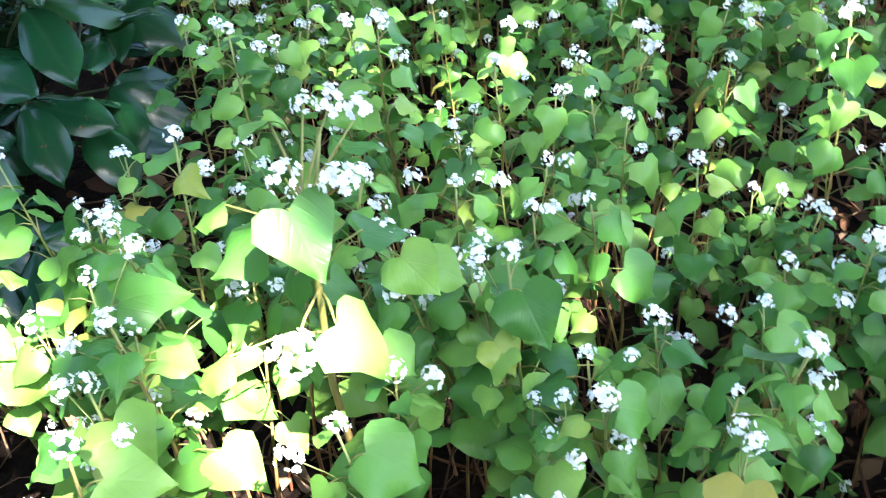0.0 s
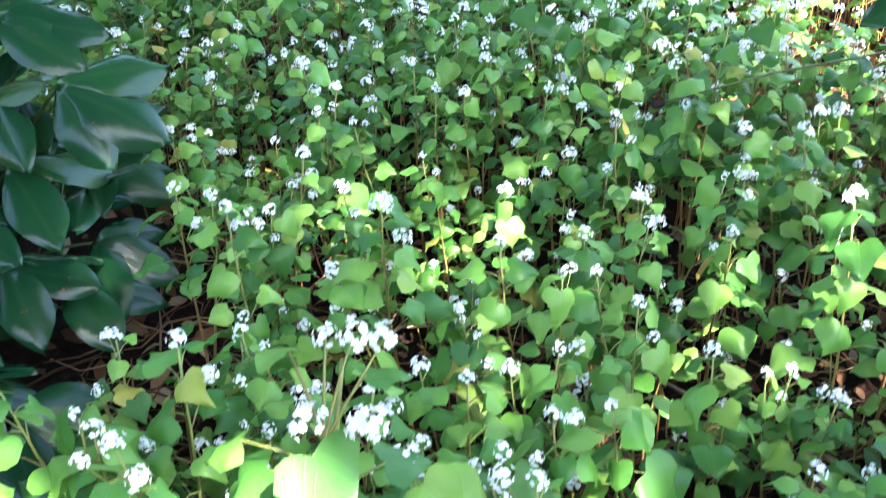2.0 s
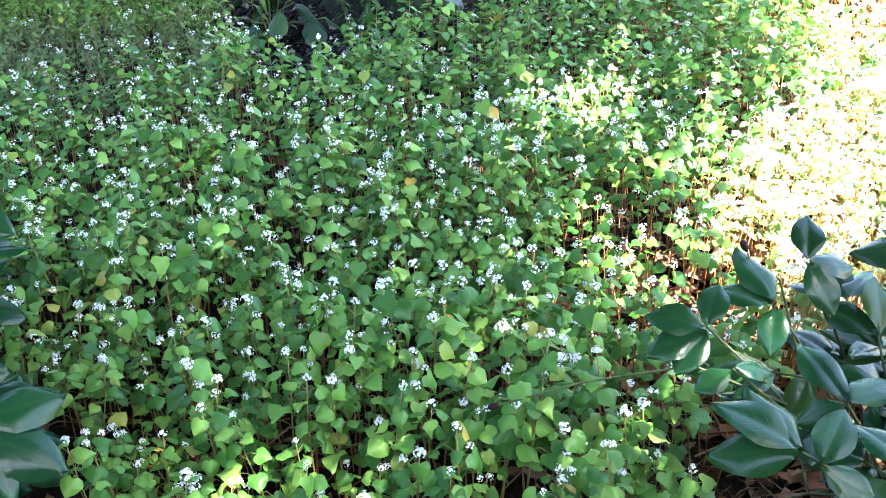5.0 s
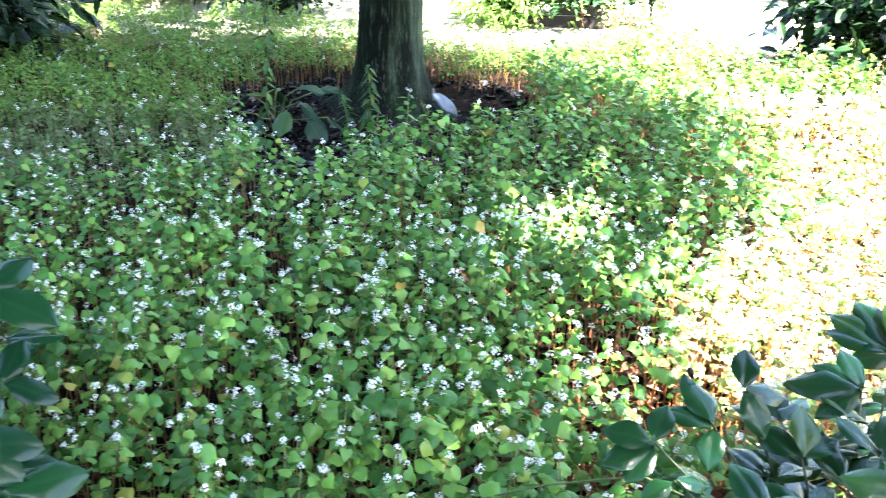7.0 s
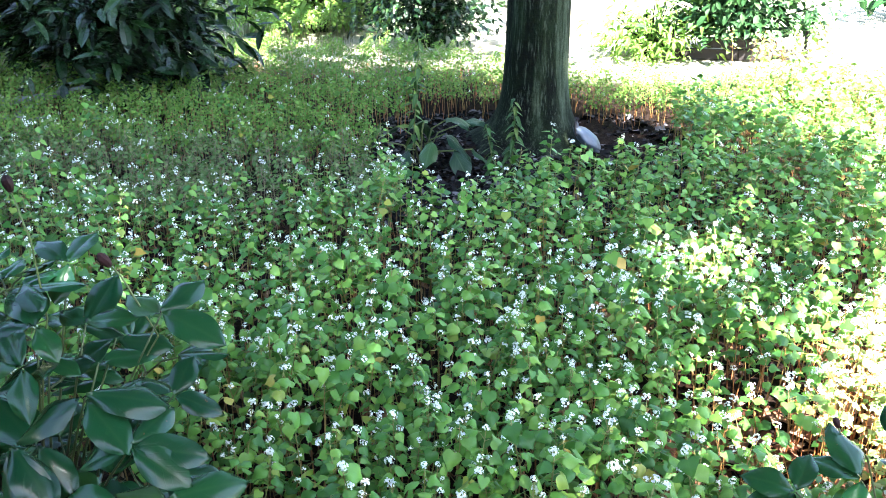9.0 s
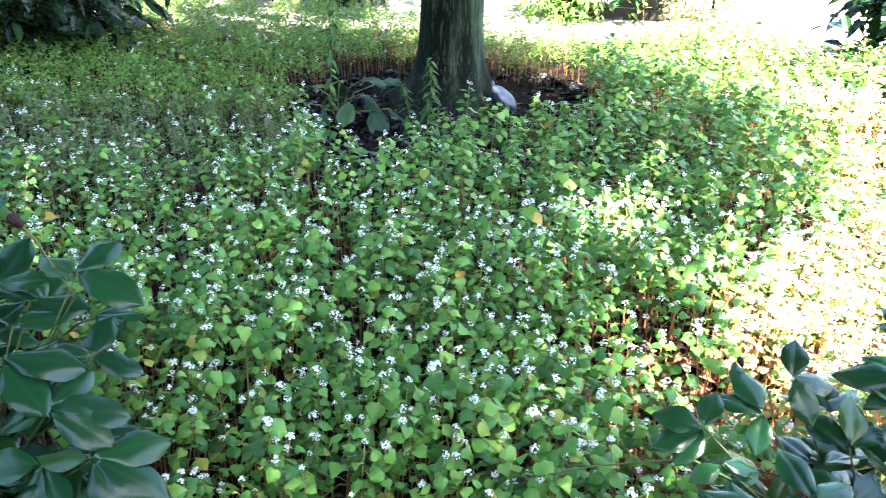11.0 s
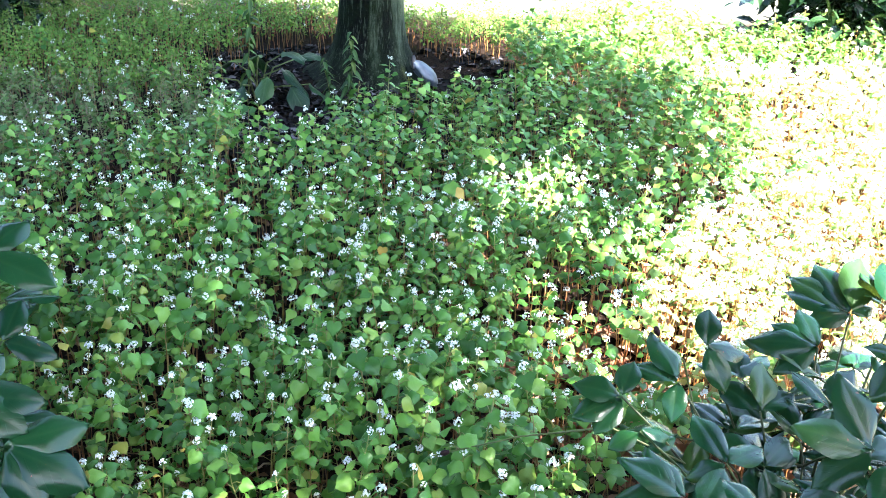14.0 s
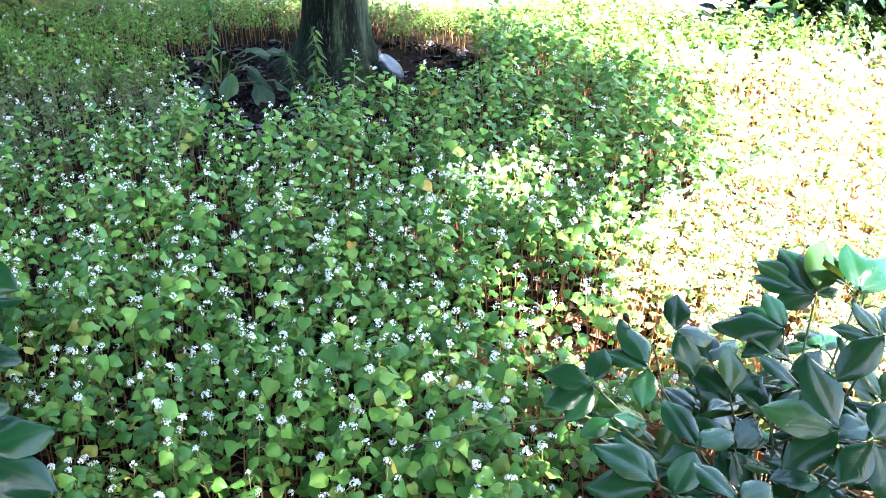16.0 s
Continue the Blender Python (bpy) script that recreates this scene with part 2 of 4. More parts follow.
def plain_material(name, col, rough, scale=20.0, dark=(0.7, 0.7, 0.72, 1)):
    m, nt = tree_of(name)
    n = noise_of(nt, scale, 4.0)
    c = mix(nt, n, (*col, 1), mix(nt, 1.0, (*col, 1), dark, "MULTIPLY"))
    finish(nt, principled(nt, c, rough, n, 0.3, 0.004))
    return m


M_BARK = bark_material()
M_BAG = plain_material("white_plastic_sack", (0.085, 0.105, 0.135), 0.4)
M_BAND = plain_material("black_band", (0.02, 0.02, 0.025), 0.5)
# board colour near black: the shade under the shrub is painted in
M_SHADED_BOARD = plain_material("shaded_board", (0.012, 0.008, 0.007), 0.85)
M_DRIFT = plain_material("weathered_branch", (0.20, 0.21, 0.22), 0.8)


# ---- mesh building ----
def mat4(x, y, z, yaw=0.0, tilt=0.0, roll=0.0, s=1.0):
    """Numpy pose: scale, roll about the leaf's own length (y), tilt (y dips below the level by tilt), yaw, then place."""
    return np.array(Matrix.Translation((x, y, z)) @ Matrix.Rotation(yaw, 4, "Z") @ Matrix.Rotation(-tilt, 4, "X") @ Matrix.Rotation(roll, 4, "Y") @ Matrix.Scale(s, 4))


def mesh_of(name, v, t, uv, mats, idx=None, smooth=True):
    me = bpy.data.meshes.new(name)
    v, t = np.asarray(v, np.float32), np.asarray(t, np.int32)
    me.vertices.add(len(v))
    me.vertices.foreach_set("co", v.ravel())
    me.loops.add(t.size)
    me.loops.foreach_set("vertex_index", t.ravel())
    me.polygons.add(len(t))
    me.polygons.foreach_set("loop_start", np.arange(0, t.size, 3, dtype=np.int32))
    if idx is not None:
        me.polygons.foreach_set("material_index", np.asarray(idx, np.int32))
    me.update(calc_edges=True)
    layer = me.uv_layers.new(name="UVMap")
    layer.data.foreach_set("uv", np.asarray(uv, np.float32)[t.ravel()].ravel())
    me.polygons.foreach_set("use_smooth", np.full(len(t), smooth, bool))
    for m in mats if isinstance(mats, (list, tuple)) else [mats]:
        me.materials.append(m)
    return me


class Soup:
    """Gathers many copies of small templates into one mesh."""

    def __init__(self):
        self.v, self.t, self.uv, self.i, self.n = [], [], [], [], 0

    def add(self, tpl, mats, slot=0):
        v, t, uv = tpl
        mats = np.asarray(mats)
        if mats.ndim == 2:
            mats = mats[None]
        if not len(mats):
            return
        k, n = len(mats), len(v)
        vv = np.einsum("kij,nj->kni", mats[:, :3, :3], v) + mats[:, None, :3, 3]
        tt = t[None] + (self.n + np.arange(k) * n)[:, None, None]
        self.v.append(vv.reshape(-1, 3)), self.t.append(tt.reshape(-1, 3))
        self.uv.append(np.tile(uv, (k, 1))), self.i.append(np.full(k * len(t), slot))
        self.n += k * n

    def tpl(self):
        return np.concatenate(self.v), np.concatenate(self.t), np.concatenate(self.uv)

    def mesh(self, name, mats, smooth=True):
        v, t, uv = self.tpl()
        return mesh_of(name, v, t, uv, mats, np.concatenate(self.i), smooth)


I4 = np.eye(4)


def tube(points, radii, sides=4, v0=0.0, v1=1.0):
    p = np.asarray(points, float)
    n = len(p)
    d = np.gradient(p, axis=0)
    d /= np.linalg.norm(d, axis=1)[:, None] + 1e-9
    ref = np.where(np.abs(d[:, 2:3]) > 0.9, [[1.0, 0, 0]], [[0, 0, 1.0]])
    a = np.cross(d, ref)
    a /= np.linalg.norm(a, axis=1)[:, None]
    b = np.cross(d, a)
    ang = np.arange(sides) * TAU / sides
    ring = a[:, None] * np.cos(ang)[None, :, None] + b[:, None] * np.sin(ang)[None, :, None]
    v = (p[:, None] + ring * np.asarray(radii, float)[:, None, None]).reshape(-1, 3)
    t = []
    for i in range(n - 1):
        for j in range(sides):
            q = (i * sides + j, i * sides + (j + 1) % sides, (i + 1) * sides + (j + 1) % sides, (i + 1) * sides + j)
            t += [(q[0], q[1], q[2]), (q[0], q[2], q[3])]
    for j in range(1, sides - 1):
        t.append(((n - 1) * sides, (n - 1) * sides + j, (n - 1) * sides + j + 1))
    uv = np.stack([np.tile(np.arange(sides) / sides, n), np.repeat(np.linspace(v0, v1, n), sides)], 1)
    return v, np.array(t), uv


def blade(half, rows, cols, fold=0.25, droop=0.25, wave=0.0, seed=0, back=None, cup=0.0):
    """A leaf of length 1 along y. half(v): half width; back(s): how far the margin reaches behind the stalk (heart-shaped base)."""
    r = np.random.default_rng(seed)
    ph = r.uniform(0, TAU, 4)
    v, uv, t = [], [], []
    vs = np.linspace(0, 1, rows) ** 0.9
    us = np.linspace(-1, 1, cols)
    for i, y in enumerate(vs):
        for s in us:
            w = half(y) * s
            yy = y - (back(abs(s)) * (1 - y) ** 3 if back else 0)
            z = fold * abs(w) * (1 - 0.5 * y) - droop * yy * yy + 0.04 * math.sin(3 * yy + ph[0])
            z -= cup * half(y) * s * s
            z += wave * abs(s) ** 2 * math.sin(9 * y + ph[1] + (2.0 if s > 0 else 0))
            v.append((w, yy, z)), uv.append((w, yy))
    for i in range(rows - 1):
        for j in range(cols - 1):
            a, b, c, d = i * cols + j, i * cols + j + 1, (i + 1) * cols + j + 1, (i + 1) * cols + j
            if i < rows - 2:
                t += [(a, b, c), (a, c, d)]
            elif j < cols // 2:
                t += [(a, b, c), (a, c, d)] if j < cols // 2 - 0 else []
            else:
                t += [(a, b, d), (b, c, d)]
    return np.array(v), np.array(t), np.array(uv)


def heart(y):
    """Half width of a triangular heart with nearly straight sides and a drawn-out tip."""
    return float(np.interp(y, [0, 0.08, 0.18, 0.32, 0.5, 0.68, 0.84, 1], [0.43, 0.545, 0.57, 0.505, 0.37, 0.22, 0.10, 0.002]))


def round_heart(y):
    """Half width of a younger, rounder leaf."""
    return float(np.interp(y, [0, 0.1, 0.24, 0.4, 0.56, 0.72, 0.86, 1], [0.42, 0.56, 0.61, 0.55, 0.42, 0.25, 0.10, 0.002]))


def heart_back(s):
    return 0.135 * math.sin(min(s, 1) * math.pi * 0.74) ** 1.1


def oval(y):
    """Half width of a peony leaflet: wedge base, widest past the middle of its lower half, drawn-out tip."""
    return float(np.interp(y, [0, 0.06, 0.16, 0.3, 0.45, 0.6, 0.74, 0.86, 0.94, 1], [0.006, 0.055, 0.14, 0.215, 0.246, 0.238, 0.195, 0.122, 0.055, 0.003]))


def lance(y):
    return 0.17 * (math.sin(math.pi * y ** 0.7) if 0 < y < 1 else 0.0) + 0.004


HEARTS = [blade(o, 7, 7, f, d, w, k, heart_back, c) for k, (o, f, d, w, c) in enumerate([
    (heart, 0.35, 0.15, 0.07, 0.30), (heart, 0.05, 0.40, 0.10, 0.45), (round_heart, -0.10, 0.10, 0.11, 0.35), (heart, 0.20, 0.55, 0.09, 0.40), (round_heart, 0.45, 0.30, 0.12, 0.30), (round_heart, 0.0, 0.45, 0.09, 0.50)])]
HEARTS_LOW = [blade(o, 4, 3, f, d, 0, k, heart_back) for k, (o, f, d) in enumerate([(heart, 0.2, 0.2), (round_heart, -0.25, 0.35), (round_heart, -0.1, 0.1)])]
HEARTS_MID = [blade(o, 6, 5, f, d, w, k, heart_back, c) for k, (o, f, d, w, c) in enumerate([
    (heart, 0.30, 0.15, 0.07, 0.30), (heart, 0.0, 0.40, 0.10, 0.45), (round_heart, -0.10, 0.10, 0.10, 0.35), (heart, 0.15, 0.55, 0.08, 0.40), (round_heart, 0.40, 0.30, 0.10, 0.30), (round_heart, 0.0, 0.45, 0.09, 0.50)])]
CROWN_LEAF = [blade(lambda y: 0.40 * math.sin(math.pi * min(y * 1.05, 1)) + 0.01, 3, 3, f, d, 0, k) for k, (f, d) in enumerate([(0.35, 0.2), (0.5, 0.5)])]
TINY = [(np.array([(0, 0, 0), (0.42, 0.42, 0.12), (0, 1, -0.15), (-0.42, 0.42, 0.12), (0, 0.45, 0.0)], float), np.array([(0, 1, 4), (1, 2, 4), (2, 3, 4), (3, 0, 4)]), np.array([(0, 0), (0.42, 0.42), (0, 1), (-0.42, 0.42), (0, 0.45)], float))] * 3
OVALS = [blade(oval, 11, 9, f, d, w, k, None, c) for k, (f, d, w, c) in enumerate([(0.35, 0.20, 0.03, 0.45), (0.5, 0.36, 0.036, 0.5), (0.2, 0.26, 0.04, 0.55), (0.55, 0.12, 0.032, 0.4)])]
OVALS_LOW = [blade(oval, 4, 3, f, d, 0, k) for k, (f, d) in enumerate([(0.35, 0.2), (0.5, 0.5)])]
LAURELS = [blade(lambda y: oval(y) * 0.72, 6, 3, f, d, 0, k) for k, (f, d) in enumerate([(0.3, 0.2), (0.45, 0.4)])]
LANCES = [blade(lance, 6, 3, f, d, 0, k) for k, (f, d) in enumerate([(0.3, 0.3), (0.4, 0.7)])]


def flower_head(seed, florets, petals=5, size=1.0):
    """A dense head of small white florets on a short raceme, about 2.5 cm across."""
    r = np.random.default_rng(seed)
    s = Soup()
    n = petals
    pv, pt, puv = [(0, 0, -0.15)], [], [(0, 0)]
    for k in range(n):
        i = len(pv)
        for o, q, h in ((0.0, 0.72, 0.14), (0.28, 1.0, 0.30), (0.72, 1.0, 0.30), (1.0, 0.72, 0.14)):
            a = TAU * (k + o) / n
            pv.append((q * math.cos(a), q * math.sin(a), h + 0.08 * (k % 2)))
            puv.append((0, 0))
        pt += [(0, i, i + 1), (0, i + 1, i + 2), (0, i + 2, i + 3)]
    one = (np.array(pv, float), np.array(pt), np.array(puv, float))
    mats = []
    for _ in range(florets):
        a, h = r.uniform(0, TAU), r.uniform(-0.2, 1)
        d = Vector((math.cos(a) * math.cos(h * 1.4), math.sin(a) * math.cos(h * 1.4), math.sin(h * 1.4)))
        q = d.to_track_quat("Z", "Y").to_matrix().to_4x4()
        rad = 0.0072 * size * r.uniform(0.4, 1.25)
        p = Vector((d.x, d.y, d.z * 1.05)) * rad * 1.1
        mats.append(np.array(Matrix.Translation(p) @ q @ Matrix.Rotation(r.uniform(0, 6), 4, "Z") @ Matrix.Scale(0.0028 * size * r.uniform(0.75, 1.25), 4)))
    s.add(one, mats)
    return s.tpl()


HEADS = [flower_head(k, 15 + 2 * k, 5, 1.08 + 0.08 * k) for k in range(5)]
HEADS_MID = [flower_head(k, 12 + k, 4, 1.2 + 0.1 * k) for k in range(5)]
HEADS_LOW = [flower_head(20 + k, 7, 3, 1.6) for k in range(3)]


def buckwheat(seed, height, near=True, leaves=8, leaf=0.04, heads=2, stalks=True):
    """One plant as templates: its stems, and lists of (leaf kind, pose) and (head kind, pose)."""
    r = np.random.default_rng(seed)
    lean = r.uniform(-0.12, 0.12, 2)
    bend = r.uniform(-0.05, 0.05, 2)

    def at(f):
        return np.array([(lean[0] * f + bend[0] * math.sin(f * 5)) * height, (lean[1] * f + bend[1] * math.sin(f * 4)) * height, height * f])

    st, lv, fl = Soup(), [], []
    segs = 6 if near else 3
    st.add(tube([at(f) for f in np.linspace(0, 1, segs)], np.linspace(0.0026, 0.0011, segs), 4 if near else 3), I4)
    a = r.uniform(0, TAU)
    for k in range(leaves):
        f = 0.56 + 0.42 * ((k + 0.6 * r.random()) / leaves) ** 0.8
        a += 2.4 + r.uniform(-0.5, 0.5)
        ln = leaf * (1.25 - 0.42 * f) * r.uniform(0.6, 1.35)
        pl = (0.055 * (1 - f) + 0.012) * r.uniform(0.7, 1.3)
        p0 = at(f)
        up = 0.5 * pl
        p1 = p0 + np.array([math.cos(a) * pl, math.sin(a) * pl, up])
        mid = (p0 + p1) / 2 + np.array([0, 0, 0.15 * pl])
        if near:
            st.add(tube([p0, mid, p1], [0.0010, 0.0008, 0.0007], 3, 0.7, 1.1), I4)
        elif stalks:
            st.add(tube([p0, p1], [0.0010, 0.0007], 3, 0.7, 1.1), I4)
        kinds = len(HEARTS) if near else len(HEARTS_LOW)
        lv.append((int(r.integers(kinds)), mat4(*p1, a - math.pi / 2 + r.uniform(-0.4, 0.4), r.uniform(-0.2, 0.85), r.uniform(-0.6, 0.6), ln)))
    for k in range(heads):
        kinds = len(HEADS) if near else len(HEADS_LOW)
        if k == 0:
            p = at(1.0) + np.array([0, 0, 0.006])
        else:
            f = r.uniform(0.82, 0.95)
            b = r.uniform(0, TAU)
            p0, e = at(f), r.uniform(0.02, 0.05)
            p = p0 + np.array([math.cos(b) * e, math.sin(b) * e, e * 1.2])
            st.add(tube([p0, (p0 + p) / 2 + [0, 0, 0.004], p], [0.0009, 0.0008, 0.0007], 3, 0.8, 1.1), I4)
        fl.append((int(r.integers(kinds)), mat4(*p, r.uniform(0, TAU), r.uniform(-0.5, 0.5), r.uniform(-0.5, 0.5), r.uniform(0.6, 0.98) if near else r.uniform(0.75, 1.25))))
    return st.tpl(), lv, fl


def part(name, me, parent, m=None, label=""):
    ob = new(name, me)
    ob.parent = parent
    if m is not None:
        ob.matrix_basis = Matrix([list(map(float, row)) for row in m])
    if label:
        ob["label"] = label
    return ob


# ---- ground ----
def ground_sheet():
    xs = np.concatenate([[-600, -120, -40, -15], np.linspace(-6, 6, 61), [15, 40, 120, 600]])
    ys = np.concatenate([[-600, -120, -40, -12], np.linspace(-3, 12, 76), [20, 40, 120, 600]])
    v = []
    for y in ys:
        for x in xs:
            z = 0.0
            if abs(x) <= 6 and -3 <= y <= 12:
                z = 0.03 * (noise.noise((x * 0.8, y * 0.8, 0)) + 0.5 * noise.noise((x * 3, y * 3, 2)))
                z += 0.05 * math.exp(-((x - 0.22) ** 2 + (y - 5.7) ** 2) / 0.5)
            v.append((x, y, z - 0.01))
    nx = len(xs)
    t = []
    for j in range(len(ys) - 1):
        for i in range(nx - 1):
            a = j * nx + i
            t += [(a, a + 1, a + nx + 1), (a, a + nx + 1, a + nx)]
    v = np.array(v, float)
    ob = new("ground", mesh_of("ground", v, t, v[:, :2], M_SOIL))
    return tagged(ob, "dark crumbly garden soil giving way to pale ground", "ground", kind="structure")


ground_sheet()


# ---- gaps cut into the crowns where the sun is to reach the beds ----
EDGE_Y = [-9, 1.2, 1.65, 2.0, 2.3, 2.66, 3.14, 3.8, 4.6, 5.3, 6.0, 6.6, 20]
EDGE_X = [2.8, 1.75, 1.34, 1.02, 0.96, 1.18, 1.55, 1.85, 1.9, 1.65, 1.3, 0.95, 0.2]


def open_sky(x, y):
    """True where a gap lets the sun through to knee height at (x, y)."""
    if x > np.interp(y, EDGE_Y, EDGE_X) + 0.12 * noise.noise((x * 4, y * 4, 8)):
        return True
    if ((x + 0.30) / 0.27) ** 2 + ((y - 0.77) / 0.20) ** 2 < 1 and noise.noise((x * 13, y * 13, 2)) > -0.28:
        return True
    if ((x - 0.74) / 0.2) ** 2 + ((y - 3.08) / 0.22) ** 2 < 1:
        return True
    if 1.0 < x < 1.7 and 0.9 < y < 2.1 and noise.noise((x * 7, y * 7, 6)) > 0.22:
        return True
    return y > 6.7 - 0.25 * min(x, 0) and x > -2.4 and noise.noise((x * 2.3, y * 2.3, 5)) > 0.0


def thinning(x, y):
    """Share of leaves left out above (x, y) so that the sun fades in."""
    d = np.interp(y, EDGE_Y, EDGE_X) - x
    return max(0.93 * (1 - d / np.interp(y, [1.7, 2.9], [0.55, 1.3])), 0.0)


def sun_leak_scale(x, y):
    """Leaf scale: shrunk over the front of the bed to let some sun through."""
    d = ((x - 0.2) / 0.62) ** 2 + ((y - 1.35) / 0.8) ** 2
    return 1.0 - 0.37 * math.exp(-d * d)


def trunk_mesh(base, r0, r1, h, flare, seed, sides=28, rows=40, lean=(0, 0)):
    v, uv, t = [], [], []
    for i in range(rows):
        f = (i / (rows - 1)) ** 1.7
        z = h * f - 0.06
        for j in range(sides):
            a = TAU * j / sides
            lobes = 0.5 + 0.5 * math.sin(3 * a + seed) * math.cos(2 * a + 1.3 * seed)
            r = r0 + (r1 - r0) * f + flare * math.exp(-max(z, 0) / 0.125) * (0.6 + 1.0 * lobes)
            r += 0.012 * noise.noise((math.cos(a) * 2.2, math.sin(a) * 2.2, z * 0.9 + seed))
            v.append((r * math.cos(a) + lean[0] * z, r * math.sin(a) + lean[1] * z, z)), uv.append((j / sides, z))
    for i in range(rows - 1):
        for j in range(sides):
            a, b = i * sides + j, i * sides + (j + 1) % sides
            t += [(a, b, b + sides), (a, b + sides, a + sides)]
    return np.array(v, float), np.array(t), np.array(uv, float)


def garden_tree(x, y, r0, h, crown_at, spread, zlo, zhi, count, seed, lean, label, screen):
    """A tree: trunk with root flare, limbs, and a crown of many leaves with gaps."""
    r = np.random.default_rng(seed)
    tree = new("tree")
    tree.location = (x, y, 0)
    tagged(tree, label, "tree")
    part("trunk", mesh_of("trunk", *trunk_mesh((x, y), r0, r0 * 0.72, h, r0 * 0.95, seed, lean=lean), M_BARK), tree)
    top = np.array([lean[0] * h, lean[1] * h, h - 0.1])
    c = np.array(crown_at) - np.array([x, y])
    for k in range(9):
        a = TAU * k / 9 + r.uniform(-0.3, 0.3)
        e = np.array([c[0] + spread[0] * 0.75 * math.cos(a), c[1] + spread[1] * 0.75 * math.sin(a), r.uniform(zlo, zhi)])
        s0 = top * r.uniform(0.8, 1.0)
        m1 = s0 * 0.5 + e * 0.5 + np.array([0, 0, r.uniform(0.1, 0.5)])
        part("limb", mesh_of("limb", *tube([s0, (s0 + m1) / 2, m1, (m1 + e) / 2, e], [0.07, 0.055, 0.04, 0.025, 0.01], 7), M_BARK), tree)
    soup = Soup()
    mats = [[], []]
    for _ in range(count):
        a, q = r.uniform(0, TAU), math.sqrt(r.random()) * r.uniform(0.9, 1.06)
        px, py = crown_at[0] + spread[0] * q * math.cos(a), crown_at[1] + spread[1] * q * math.sin(a)
        pz = zlo + (zhi - zlo) * (0.15 * r.random() + 0.85 * r.random() * (1 - 0.55 * q * q))
        k = (pz - 0.38) / SUN.z
        yaw, ln = r.uniform(0, TAU), r.uniform(0.14, 0.21)
        cx, cy = px - math.sin(yaw) * 0.45 * ln, py + math.cos(yaw) * 0.45 * ln
        gx, gy, q = cx - SUN.x * k, cy - SUN.y * k, r.random()
        # leaves left out to place sun on the beds and let in sky
        if screen and (gy < 0.1 + 0.5 * noise.noise((gx * 1.5, gy * 1.5, 3)) or open_sky(gx, gy) or q < thinning(gx, gy)):
            continue
        mats[int(r.integers(2))].append(mat4(px - x, py - y, pz, yaw, r.uniform(-0.2, 0.6), r.uniform(-0.4, 0.4), ln * (sun_leak_scale(gx, gy) if screen else 1.0)))
    for k in range(2):
        soup.add(CROWN_LEAF[k], mats[k])
    crown = part("crown", soup.mesh("crown", M_CROWN), tree)
    tagged(crown, kind="stuff")
    return tree


garden_tree(0.232, 5.7, 0.2, 6.2, (0.3, 6.6), (4.4, 4.2), 5.4, 9.5, 17000, 3, (0.01, 0.0), "smooth grey-green barked tree with flared roots in dark mulch", True)
# out of view, added to cast the shade on the beds
garden_tree(3.9, -3.1, 0.2, 5.2, (1.0, -0.7), (5.0, 4.8), 6.0, 8.2, 44000, 5, (0.02, 0.03), "unseen spreading tree added to shade the flower bed", True)

# ---- buckwheat ----
NEAR = [buckwheat(100 + k, h, True, n, lf, hd) for k, (h, n, lf, hd) in enumerate([
    (0.43, 12, 0.034, 2), (0.40, 12, 0.032, 1), (0.45, 12, 0.034, 2), (0.37, 12, 0.033, 1), (0.42, 13, 0.031, 2), (0.34, 11, 0.034, 1),
    (0.44, 12, 0.039, 2), (0.39, 12, 0.033, 1), (0.31, 11, 0.033, 0), (0.41, 12, 0.037, 2), (0.28, 11, 0.032, 1), (0.43, 13, 0.033, 2)])]
LOW = [buckwheat(200 + k, 0.34 + 0.012 * k, False, 12, 0.033, (1, 1, 1, 1, 2)[k % 5]) for k in range(10)]
LOW_BARE = [buckwheat(220 + k, 0.35 + 0.012 * k, False, 12, 0.034, 1 if k % 4 == 0 else 0) for k in range(8)]
OPEN = [buckwheat(270 + k, 0.30 + 0.016 * k, False, 8, 0.033, 1 + (k % 3 == 0)) for k in range(8)]
STALKS = [buckwheat(290 + k, 0.24 + 0.02 * k, False, 4, 0.026, k % 2) for k in range(8)]
SPARSE = [buckwheat(250 + k, 0.30 + 0.015 * k, False, 8, 0.030, 5 + k % 2) for k in range(8)]


def in_ring(x, y, grow=0.0):
    return abs((x - 0.24) / (0.9 + grow)) ** 3 + abs((y - 5.32) / (0.84 + grow)) ** 3 < 1 + 0.5 * noise.noise((x * 3, y * 3, 17))


def in_bush(x, y):
    return ((x + 0.97) / 0.60) ** 2 + ((y - 1.40) / 0.60) ** 2 < 1 or ((x - 1.08) / 0.44) ** 2 + ((y - 1.35) / 0.45) ** 2 < 1


def scatter(x0, x1, y0, y1, step, keep, seed):
    r = np.random.default_rng(seed)
    out = []
    for y in np.arange(y0, y1, step):
        for x in np.arange(x0, x1, step):
            px, py = x + r.uniform(-0.55, 0.55) * step, y + r.uniform(-0.55, 0.55) * step
            if keep(px, py, r.random()):
                out.append((px, py, r.uniform(0, TAU), r.uniform(0.80, 1.08), int(r.integers(1000))))
    return out


def front(x, y):
    return -0.40 < x < 0.62 and 0.40 < y < 0.98


BACK_X = [-4.0, -1.1, -0.6, -0.4, -0.12, 0.02, 0.22, 0.66, 0.96, 1.2]
BACK_Y = [3.65, 3.75, 3.9, 4.1, 3.85, 4.02, 4.3, 4.5, 4.75, 9.0]


